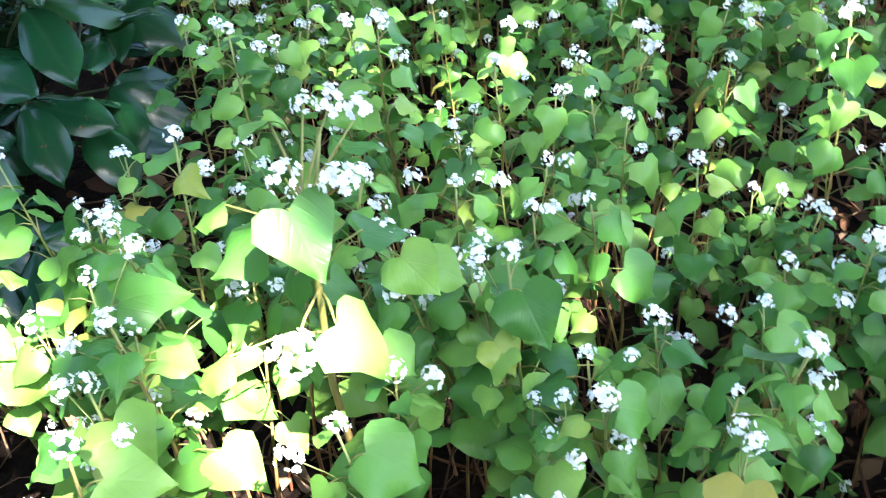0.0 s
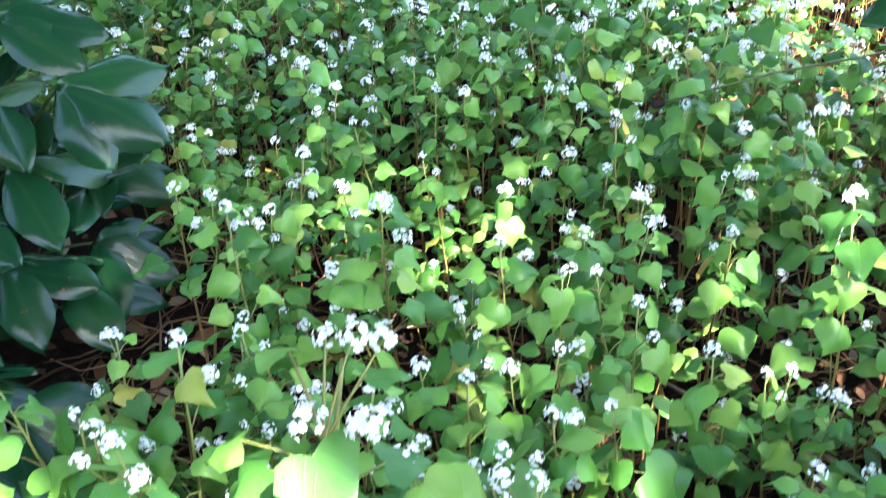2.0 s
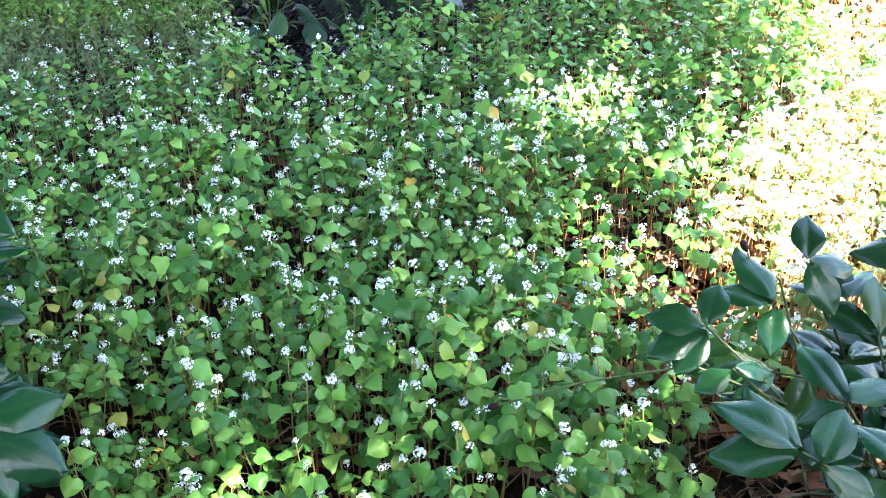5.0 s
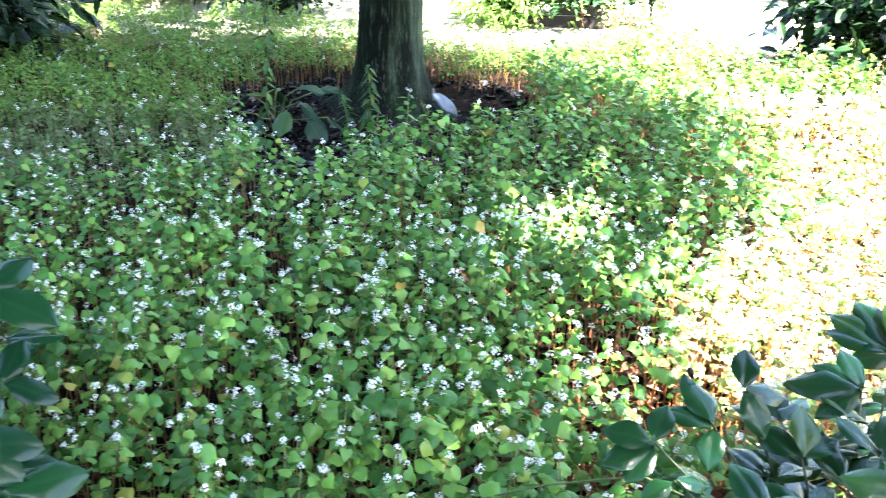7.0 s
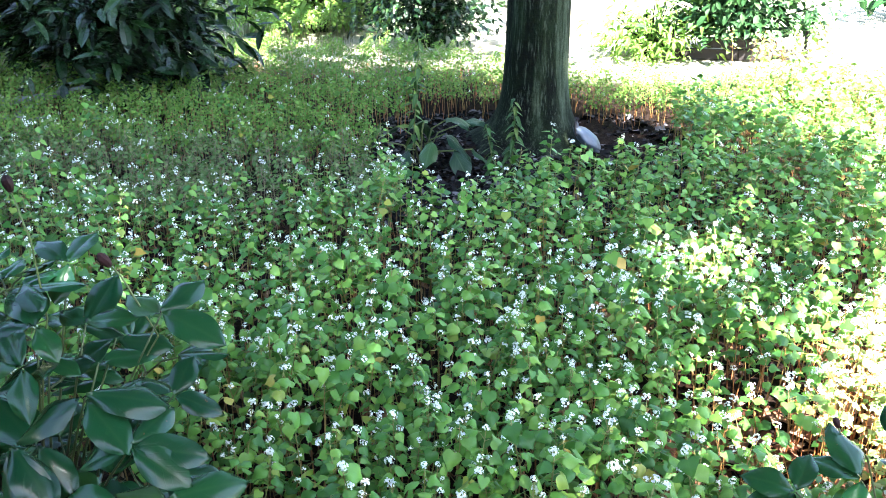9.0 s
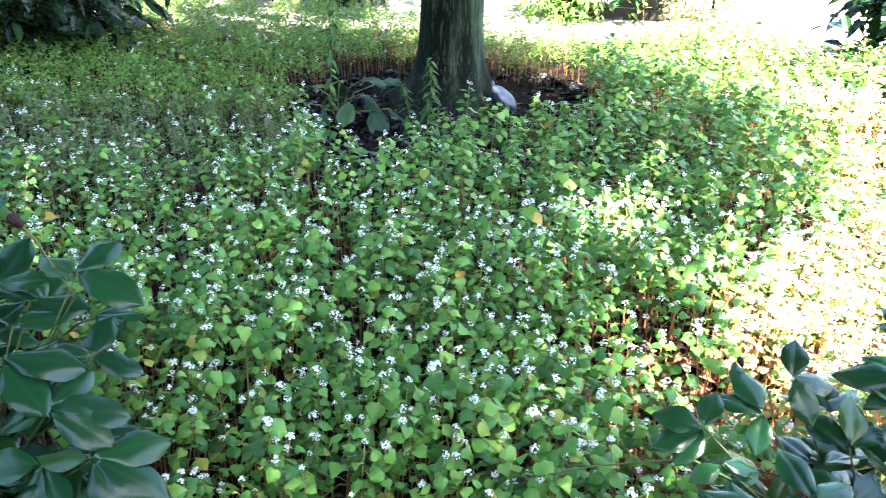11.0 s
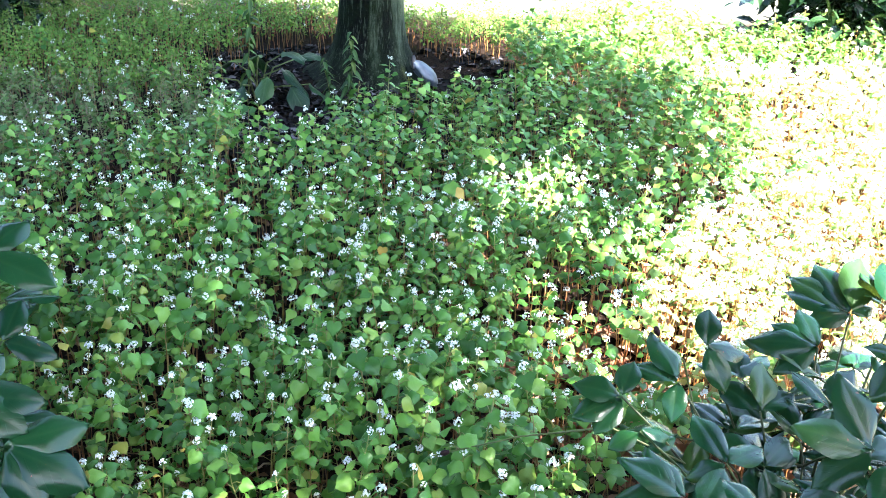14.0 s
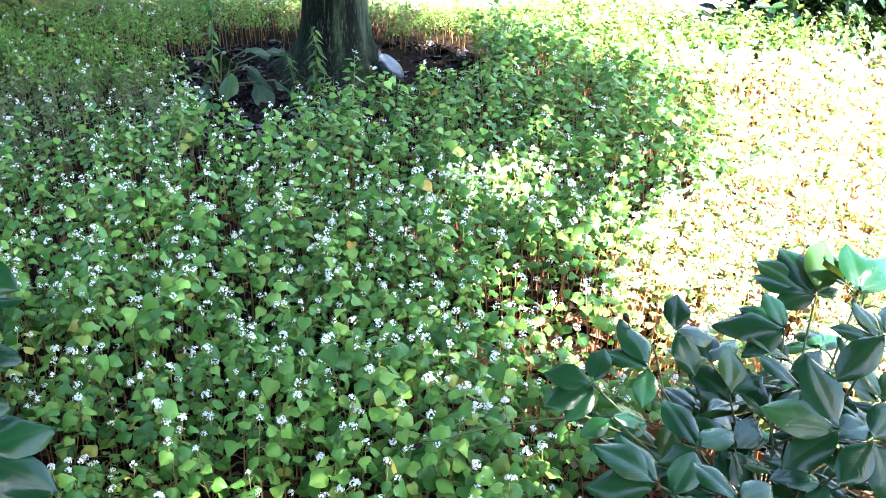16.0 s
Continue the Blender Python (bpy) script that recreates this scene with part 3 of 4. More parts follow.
def behind_bed(x, y):
    """True past the far edge of the sown bed."""
    return y > np.interp(x, BACK_X, BACK_Y) + 0.12 * noise.noise((x * 3, y * 3, 0))


def bed(x, y, q):
    if y < 0.42 + 0.2 * noise.noise((x * 2, 3, 3)) or in_bush(x, y):
        return False
    if in_ring(x, y):
        return y < 5.0 and q < 0.03
    if front(x, y):
        return q < 0.68
    if behind_bed(x, y):
        return q < 0.03
    if ((x - 0.72) / 0.25) ** 2 + ((y - 1.15) / 0.45) ** 2 < 1:
        return q < 0.55
    if x > 3.0 + 0.3 * noise.noise((x, y, 3)):
        return q < 0.6
    clump = noise.noise((x * 1.6, y * 1.6, 4)) + 0.9 * noise.noise((x * 4.2, y * 4.2, 14))
    return q < 0.95 + 0.65 * clump


def rise(x, y):
    """Plants stand a little taller toward the tree and lower beside the bushes."""
    return 1.0 + 0.16 * noise.noise((x * 1.7, y * 1.7, 9)) - (0.12 if x < -0.55 and y < 2.2 else 0.0)


bed_near = scatter(-1.7, 2.6, 0.3, 2.9, 0.0655, bed, 11)
bed_far = scatter(-2.6, 4.4, 2.9, 5.9, 0.076, bed, 12)
bed_near.sort(key=lambda p: (p[0] - 0.05) ** 2 + (p[1] - 1.05) ** 2)


def thin(p):
    """Where the bed dries out in the sun."""
    d = p[0] - np.interp(p[1], EDGE_Y, EDGE_X) + 0.2 * noise.noise((p[0] * 2, p[1] * 2, 7)) + 0.35 * noise.noise((p[0] * 9, p[1] * 9, 17))
    return p[0] > 0.5 and 1.25 < p[1] < 5.0 and d > (-0.4 if p[1] < 2.7 else -0.1 if p[1] < 3.2 else 0.15)


# plants past this edge take the paler leaf copy
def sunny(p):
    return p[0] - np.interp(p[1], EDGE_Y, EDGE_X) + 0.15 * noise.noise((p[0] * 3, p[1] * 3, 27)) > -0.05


bed_dry = [p for p in bed_near + bed_far if thin(p) and (p[4] % 10 < 8 or sunny(p))]
bed_near = [p for p in bed_near if not thin(p)]
bed_far = [p for p in bed_far if not thin(p)]
PLANT_LABEL = "flowering buckwheat with heart-shaped green leaves and white flower heads"
leaf_mesh = [mesh_of("leaf", *h, M_LEAF) for h in HEARTS]
head_mesh = [mesh_of("flower_head", *h, M_PETAL) for h in HEADS]
masters = []
for st, lv, fl in NEAR:
    plant = new("buckwheat_plant")
    tagged(plant, PLANT_LABEL, "plant", "buckwheat in the bed")
    part("stem", mesh_of("stem", *st, M_STEM), plant)
    for k, m in lv:
        part("leaf", leaf_mesh[k], plant, m)
    for k, m in fl:
        part("flower_head", head_mesh[k], plant, m, "white flower head")
    masters.append(plant)
used = [False] * len(masters)
SINGLE = 290


TALL = [buckwheat(500 + k, h, True, n, lf, hd) for k, (h, n, lf, hd) in enumerate([(0.50, 11, 0.049, 2), (0.47, 11, 0.045, 2), (0.49, 11, 0.047, 2)])]


def lone_plant(st, lv, fl):
    plant = new("buckwheat_plant")
    tagged(plant, "tall sunlit buckwheat with large pale leaves and white flower heads", "plant", "buckwheat in the bed")
    part("stem", mesh_of("stem", *st, M_STEM), plant)
    for k, m in lv:
        part("leaf", leaf_mesh[k], plant, m)
    for k, m in fl:
        part("flower_head", head_mesh[k], plant, m, "white flower head")
    return plant


tall_masters = [lone_plant(*p) for p in TALL]
for j, (x, y, a) in enumerate([(-0.19, 0.79, 1.1), (-0.16, 0.62, 2.2), (-0.26, 0.70, 4.0), (-0.22, 0.56, 5.2), (0.04, 0.62, 2.9), (-0.34, 0.78, 0.9), (-0.06, 0.52, 3.3), (0.12, 0.74, 1.9), (-0.39, 0.79, 2.0), (-0.47, 0.69, 3.6), (-0.43, 0.89, 5.1), (-0.53, 0.80, 0.3), (-0.33, 0.90, 1.4)]):
    m = pose(x, y, -0.01, 0, 0, math.degrees(a))
    if j < 3:
        tall_masters[j].matrix_basis = m
    else:
        copy_thing(tall_masters[j % 3], m)


for x, y, a, s, k in scatter(-0.55, 0.62, 0.40, 1.0, 0.115, lambda x, y, q: (x + 0.06) ** 2 + (y - 0.76) ** 2 > 0.006 and (x > -0.36 or y < 0.75), 82):
    copy_thing(tall_masters[k % 3], Matrix.Translation((x, y, -0.01)) @ Matrix.Rotation(a, 4, "Z") @ Matrix.Scale(0.84 * s, 4))


CLUMP = [lone_plant(*buckwheat(520 + k, 0.46 + 0.03 * k, True, 9, 0.038, 6)) for k in range(2)]
for j, (x, y, a, s, k) in enumerate(scatter(0.55, 0.95, 2.86, 3.30, 0.098, lambda x, y, q: ((x - 0.74) / 0.22) ** 2 + ((y - 3.08) / 0.22) ** 2 < 1, 84)):
    m = Matrix.Translation((x, y, -0.01)) @ Matrix.Rotation(a, 4, "Z") @ Matrix.Scale(s, 4)
    if j < 2:
        CLUMP[j].matrix_basis = m
    else:
        copy_thing(CLUMP[j % 2], m)


def tallest():
    """The tallest plant of the bed, its large upper leaves hanging toward the path."""
    st, lv, fl = Soup(), [], []
    stem = [(0, 0, 0), (0.005, 0.0, 0.18), (-0.005, 0.005, 0.36), (0.0, 0.02, 0.50), (0.015, 0.05, 0.585)]
    st.add(tube(stem, [0.0042, 0.0038, 0.0034, 0.0028, 0.0018], 6), I4)
    for k, (px, py, pz, heading, tilt, roll, ln, sort) in enumerate([
        (0.0, -0.016, 0.56, 3.86, 0.85, 0.1, 0.070, 0), (-0.045, 0.02, 0.51, 1.95, 0.55, -0.2, 0.060, 2), (0.04, 0.023, 0.51, -1.09, 0.35, 0.1, 0.050, 0),
        (0.03, -0.06, 0.49, 4.5, 0.55, 0.2, 0.068, 3), (-0.06, 0.02, 0.54, 1.5, 0.3, 0.0, 0.045, 1), (-0.025, 0.06, 0.585, 1.0, 0.2, 0.3, 0.042, 2),
        (0.03, 0.05, 0.57, 5.2, 0.3, -0.2, 0.046, 0), (-0.06, -0.05, 0.45, 1.6, 0.4, 0.0, 0.058, 1), (0.05, -0.02, 0.43, 4.3, 0.5, 0.0, 0.045, 4), (0.03, 0.06, 0.42, 5.6, 0.3, 0.1, 0.045, 2)]):
        f = np.array(stem[3]) * 0.9 * min(1.0, pz / 0.5)
        f[2] = pz - 0.04
        st.add(tube([f, (f + [px, py, pz]) / 2 + [0, 0, 0.008], (px, py, pz)], [0.0016, 0.0013, 0.0011], 4, 0.7, 1.1), I4)
        lv.append((sort, mat4(px, py, pz, heading, tilt, roll, ln * 0.84)))
    for k, (px, py, pz, s) in enumerate([(0.024, 0.057, 0.60, 1.2), (0.044, 0.064, 0.59, 1.1), (0.0, -0.007, 0.58, 1.15), (0.036, -0.005, 0.575, 1.2), (0.015, -0.117, 0.52, 1.2), (0.005, 0.055, 0.602, 0.9)]):
        st.add(tube([(0.0, 0.015, 0.46 if pz < 0.55 else 0.54), (px * 0.6, py * 0.6 + 0.008, pz - 0.02), (px, py, pz)], [0.0014, 0.0012, 0.001], 4, 0.8, 1.1), I4)
        fl.append((k % len(HEADS), mat4(px, py, pz, k, 0.2, 0.1, s)))
    plant = lone_plant(st.tpl(), lv, fl)
    plant.location = (-0.06, 0.76, -0.01)


tallest()


def plant_pose(x, y, a, s):
    return Matrix.Translation((x, y, -0.01)) @ Matrix.Rotation(a, 4, "Z") @ Matrix.Scale(s * rise(x, y), 4)


for x, y, a, s, k in bed_near[:SINGLE]:
    k %= len(masters)
    m = plant_pose(x, y, a, s)
    if used[k]:
        copy_thing(masters[k], m)
    else:
        masters[k].matrix_basis = m
        used[k] = True


def field(name, spots, kinds, leaves, heads, mats, label, category, squash=1.0):
    """All the further plants of a bed, joined."""
    soup = Soup()
    by = {}
    for x, y, a, s, k in spots:
        by.setdefault(k % len(kinds), []).append(np.array(plant_pose(x, y, a, s * squash)))
    for k, poses in by.items():
        st, lv, fl = kinds[k]
        poses = np.array(poses)
        soup.add(st, poses, 1)
        for j, m in lv:
            soup.add(leaves[j], poses @ m, 0)
        for j, m in fl:
            soup.add(heads[j], poses @ m, 2)
    return tagged(new(name, soup.mesh(name, mats)), label, category, kind="stuff")


field("buckwheat_bed", bed_near[SINGLE:], NEAR, HEARTS_MID, HEADS_MID, [M_LEAF, M_STEM, M_PETAL], "dense bed of flowering buckwheat on thin reddish stems", "plants")
few = lambda p: p[0] > 0.1 + 0.3 * noise.noise((p[0], p[1], 6)) and p[1] > 3.3
field("buckwheat_bed", [p for p in bed_far if not few(p)], LOW, HEARTS_LOW, HEADS_LOW, [M_LEAF, M_STEM, M_PETAL], "white-flowered buckwheat stretching toward the tree", "plants")
field("buckwheat_bed", [p for p in bed_far if few(p)], LOW_BARE, HEARTS_LOW, HEADS_LOW, [M_LEAF, M_STEM, M_PETAL], "leafy buckwheat with few flowers beside the tree", "plants", 1.04)

field("buckwheat_bed", [p for p in bed_dry if sunny(p)], SPARSE, HEARTS_MID, HEADS_LOW, [M_LEAF_SUNLIT, M_BARE_STEM, M_PETAL], "thin sunlit buckwheat with bare orange-red stems and many flowers", "plants")
field("dry_stalks", scatter(0.6, 2.7, 1.4, 4.2, 0.056, lambda x, y, q: thin((x, y)) and sunny((x, y)) and not in_bush(x, y) and q < 0.85, 37), STALKS, HEARTS_MID, HEADS_LOW, [M_LEAF_SUNLIT, M_BARE_STEM, M_PETAL], "crowded orange-red stalks with few leaves in the sun", "plants")
field("buckwheat_bed", [p for p in bed_dry if not sunny(p)], OPEN, HEARTS_MID, HEADS_MID, [M_LEAF, M_BARE_STEM, M_PETAL], "open buckwheat with bare orange-red stems at the edge of the shade", "plants")

# grey undergrowth beyond the bed, and the yellow-green meadow behind the tree
HERBS = [buckwheat(300 + k, 0.19 + 0.02 * k, False, 20, 0.028, 1 if k % 3 == 0 else 0, True) for k in range(6)]
MEADOW = [buckwheat(400 + k, 0.23 + 0.02 * k, False, 26, 0.024, 1 if k == 0 else 0, False) for k in range(6)]
field("undergrowth", scatter(-4.2, -0.4, 3.5, 5.15, 0.068, lambda x, y, q: behind_bed(x, y) and not in_ring(x, y) and q < 0.75 + 0.5 * noise.noise((x * 3, y * 3, 1)), 21), HERBS, TINY, HEADS_LOW, [M_HERB, M_DRY_STEM, M_PETAL], "sparse grey-green herbs with dry stalks", "plants")
field("meadow", scatter(-4.5, 2.4, 4.9, 9.0, 0.078, lambda x, y, q: (y > 5.5 or x < -0.6) and not in_ring(x, y, 0.05) and y < np.interp(x, [-4.5, -1.8, 0.0, 0.6, 2.4], [8.6, 8.1, 7.7, 7.05, 6.9]) + 0.3 * noise.noise((x * 3, y * 3, 40)) and q < 0.92, 22), MEADOW, TINY, HEADS_LOW, [M_MEADOW, M_STEM, M_PETAL], "low yellow-green seedlings behind the tree", "plants")
field("meadow", scatter(-4.5, -1.5, 8.8, 11.5, 0.11, lambda x, y, q: q < 0.9, 24), MEADOW, TINY, HEADS_LOW, [M_MEADOW, M_GREEN_STEM, M_PETAL], "light green undergrowth beyond the meadow", "plants", 1.3)
field("meadow", scatter(1.9, 6.0, 5.4, 7.6, 0.12, lambda x, y, q: y < (7.6 if x < 2.5 else 5.7) and q < (0.85 if x < 3.4 else 0.5), 23), LOW, HEARTS_LOW, HEADS_LOW, [M_LEAF_SUNLIT, M_BARE_STEM, M_PETAL], "pale sunlit buckwheat at the edge of the clearing", "plants", 1.1)


# ---- litter and mulch ----
def debris(name, spots, size, tpl, mat, label, category):
    soup, r = Soup(), np.random.default_rng(5)
    mats = [mat4(x, y, 0.006 + r.uniform(0, 0.02), r.uniform(0, TAU), r.uniform(-0.4, 0.4), r.uniform(-0.8, 0.8), size * s ** 3 * r.uniform(0.5, 1.4)) for x, y, a, s, k in spots]
    soup.add(tpl, np.array(mats))
    return tagged(new(name, soup.mesh(name, mat)), label, category, kind="stuff")


CHIP = blade(lambda y: 0.26 + 0.05 * math.sin(7 * y), 3, 3, 0.5, 0.2, 0.05, 3)
debris("leaf_litter", scatter(-1.8, 2.2, 0.2, 4.5, 0.055, lambda x, y, q: q < 0.7, 31), 0.05, OVALS_LOW[1], M_LITTER, "fallen brown leaves on the soil", "leaf litter")
debris("leaf_litter", scatter(0.5, 4.2, 1.25, 5.2, 0.042, lambda x, y, q: thin((x, y)), 33), 0.085, TINY[0], M_STRAW, "dry straw-coloured leaves under the sunlit buckwheat", "leaf litter")
debris("leaf_litter", scatter(0.45, 1.5, 0.6, 1.9, 0.028, lambda x, y, q: q < 0.8, 34), 0.036, OVALS_LOW[0], M_LITTER, "brown fallen leaves under the peony bush", "leaf litter")
TWIG = tube([(0, 0, 0), (0.06, 0.35, 0.05), (-0.05, 0.7, 0.02), (0.03, 1.0, 0.06)], [0.014, 0.013, 0.011, 0.007], 4)
debris("dry_twigs", scatter(-0.6, 1.3, 0.35, 2.2, 0.042, lambda x, y, q: q < 0.8, 36), 0.16, TWIG, M_LITTER, "tangle of dry brown stems on the soil", "dry stems")
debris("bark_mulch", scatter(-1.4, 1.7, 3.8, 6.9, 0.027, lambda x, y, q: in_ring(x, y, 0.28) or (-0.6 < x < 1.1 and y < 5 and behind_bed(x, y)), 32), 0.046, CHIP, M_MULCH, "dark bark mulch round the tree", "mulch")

# ---- peony bushes ----
leaflet_mesh = [mesh_of("leaflet", *o, M_PEONY) for o in OVALS]


def peony(name, base, tips, seed, label, inner):
    """Stems from one base to the given tips; every tip carries compound leaves of three to five leaflets, and more hang below it."""
    r = np.random.default_rng(seed)
    bush = new(name)
    bush.location = base
    tagged(bush, label, "shrub")
    b = np.array(base)

    def compound(p, yaw, rise_, size, n):
        stalk = size * r.uniform(0.5, 0.9)
        d = np.array([math.cos(yaw) * math.cos(rise_), math.sin(yaw) * math.cos(rise_), math.sin(rise_)])
        e = p + d * stalk
        stalk_ob = part("leaf_stalk", mesh_of("leaf_stalk", *tube([p, (p + e) / 2 + [0, 0, 0.01], e], [0.0028, 0.0022, 0.0018], 5, 0.5, 1), M_PEONY_STEM), bush)
        spreads = {1: [0], 2: [-0.5, 0.5], 3: [-0.85, 0, 0.85], 5: [-1.5, -0.8, 0, 0.8, 1.5]}[n]
        for k, o in enumerate(spreads):
            ln = size * (1.1 if o == 0 else 0.92) * r.uniform(0.85, 1.15)
            part("leaflet", leaflet_mesh[int(r.integers(len(OVALS)))], stalk_ob, mat4(*e, yaw - math.pi / 2 + o + r.uniform(-0.15, 0.15), -rise_ * 0.85 + r.uniform(-0.2, 0.25), r.uniform(-0.35, 0.35), ln * 0.9))

    for tip in tips:
        e = np.array(tip) - b
        s0 = np.array([e[0] * 0.12, e[1] * 0.12, 0])
        m1 = s0 * 0.55 + e * 0.45 + np.array([0, 0, 0.10])
        part("stem", mesh_of("stem", *tube([s0, (s0 + m1) / 2 + [0, 0, 0.02], m1, (m1 + e) / 2 + [0, 0, 0.03], e], [0.0042, 0.0038, 0.0032, 0.0026, 0.002], 6), M_PEONY_STEM), bush)
        out = math.atan2(e[1], e[0])
        for k in range(3):
            compound(e, out + TAU * k / 3 + r.uniform(-0.5, 0.5), r.uniform(0.2, 0.9), r.uniform(0.10, 0.135), 3)
        for f in inner:
            p = m1 * (1 - f) + e * f
            compound(p, r.uniform(0, TAU), r.uniform(-0.1, 0.6), r.uniform(0.10, 0.135), 3)
    return bush



def sprays(bush, groups, seed, grow=1.0):
    """Compound leaves that stand clear of the bush: each from its node to the tips of its leaflets, faces turned up to the light."""
    r = np.random.default_rng(seed)
    b = Vector(bush.location)
    for nd, ends in groups:
        n0 = Vector(nd) - b
        s0 = Vector((n0.x * 0.1, n0.y * 0.1, 0.0))
        m1 = s0.lerp(n0, 0.55) + Vector((-n0.x * 0.12, -n0.y * 0.12, 0.03))
        stem = part("stem", mesh_of("stem", *tube([s0, s0.lerp(m1, 0.5), m1, m1.lerp(n0, 0.55) + Vector((0, 0, 0.01)), n0], [0.0042, 0.0038, 0.0032, 0.0026, 0.002], 6), M_PEONY_STEM), bush)
        for e in ends:
            tip = Vector(e) - b
            d = tip - n0
            ln = d.length
            y = d.normalized()
            z = Vector((r.uniform(-0.25, 0.25), -0.35 + r.uniform(-0.2, 0.2), 0.85))
            x = y.cross(z).normalized()
            z = x.cross(y)
            m = Matrix.Identity(4)
            ln *= grow
            w = ln * (1.08 if ln > 0.1 else 1.2)
            for i in range(3):
                m[i][0], m[i][1], m[i][2], m[i][3] = x[i] * w, y[i] * ln * 0.97, z[i] * ln, n0[i] + d[i] * 0.03
            part("leaflet", leaflet_mesh[int(r.integers(len(OVALS)))], stem, np.array(m))


left_bush = peony("peony_bush", (-0.88, 1.62, 0), [(-0.85, 1.5, 0.36), (-0.7, 1.55, 0.4), (-1.05, 1.6, 0.66), (-1.15, 1.4, 0.42), (-0.75, 1.4, 0.24), (-1.0, 1.85, 0.72), (-1.2, 1.75, 0.7), (-0.9, 1.3, 0.24), (-0.72, 1.8, 0.5), (-1.3, 1.55, 0.6), (-0.65, 1.65, 0.32), (-1.05, 1.25, 0.26), (-0.95, 1.7, 0.78), (-0.8, 1.62, 0.46), (-0.72, 1.52, 0.34), (-0.66, 1.75, 0.6), (-0.85, 1.72, 0.66), (-0.62, 1.55, 0.28), (-0.9, 1.42, 0.32), (-0.7, 1.28, 0.2)], 41, "dark glossy peony bush with large leaflets and dry pods", (0.0, 0.35, 0.7))
sprays(left_bush, [
    ((-0.81, 1.62, 0.77), [(-0.90, 1.73, 0.85), (-0.75, 1.57, 0.73), (-0.93, 1.64, 0.79)]),
    ((-0.60, 1.50, 0.48), [(-0.72, 1.49, 0.47), (-0.54, 1.42, 0.45)]),
    ((-0.58, 1.68, 0.78), [(-0.52, 1.76, 0.84), (-0.44, 1.64, 0.75), (-0.67, 1.73, 0.81)]),
    ((-0.74, 1.68, 0.75), [(-0.71, 1.78, 0.83), (-0.64, 1.70, 0.77), (-0.81, 1.71, 0.78)]),
], 42)
sprays(left_bush, [
    ((-0.68, 1.52, 0.68), [(-0.80, 1.45, 0.65), (-0.53, 1.54, 0.69), (-0.57, 1.44, 0.63)]),
    ((-0.58, 1.47, 0.61), [(-0.53, 1.56, 0.66), (-0.44, 1.48, 0.61), (-0.46, 1.42, 0.58), (-0.67, 1.43, 0.59)]),
    ((-0.50, 1.42, 0.53), [(-0.37, 1.48, 0.56), (-0.35, 1.38, 0.50), (-0.42, 1.33, 0.48), (-0.61, 1.44, 0.55)]),
    ((-0.59, 1.42, 0.52), [(-0.53, 1.33, 0.47), (-0.72, 1.41, 0.52), (-0.62, 1.33, 0.47)]),
    ((-0.81, 1.46, 0.60), [(-0.69, 1.38, 0.55), (-0.72, 1.34, 0.52)]),
], 48)
sprays(left_bush, [
    ((-0.78, 1.50, 0.58), [(-0.69, 1.43, 0.53), (-0.91, 1.59, 0.65), (-0.85, 1.46, 0.55)]),
    ((-0.55, 1.62, 0.63), [(-0.45, 1.61, 0.62), (-0.53, 1.69, 0.69)]),
    ((-0.71, 1.65, 0.68), [(-0.61, 1.70, 0.71), (-0.81, 1.65, 0.68)]),
    ((-0.82, 1.80, 0.83), [(-0.91, 1.85, 0.87), (-0.79, 1.88, 0.88), (-0.82, 1.72, 0.79)]),
    ((-0.81, 1.55, 0.72), [(-0.89, 1.63, 0.78), (-0.77, 1.46, 0.66), (-0.92, 1.57, 0.73)]),
    ((-0.70, 1.72, 0.70), [(-0.58, 1.72, 0.70), (-0.78, 1.65, 0.66)]),
], 43)
sprays(left_bush, [
    ((-0.60, 1.42, 0.42), [(-0.48, 1.50, 0.40), (-0.51, 1.31, 0.39)]),
    ((-0.66, 1.32, 0.40), [(-0.54, 1.26, 0.38), (-0.64, 1.18, 0.36)]),
    ((-0.58, 1.42, 0.22), [(-0.44, 1.44, 0.19), (-0.48, 1.33, 0.17), (-0.49, 1.53, 0.19)]),
    ((-0.72, 1.30, 0.28), [(-0.63, 1.20, 0.24), (-0.59, 1.32, 0.25), (-0.76, 1.18, 0.26)]),
    ((-0.57, 1.58, 0.46), [(-0.45, 1.62, 0.45), (-0.45, 1.52, 0.42)]),
    ((-0.56, 1.50, 0.24), [(-0.43, 1.47, 0.20), (-0.47, 1.58, 0.22), (-0.50, 1.38, 0.21)]),
    ((-0.60, 1.66, 0.30), [(-0.48, 1.72, 0.27), (-0.46, 1.62, 0.27), (-0.55, 1.54, 0.28)]),
], 44)
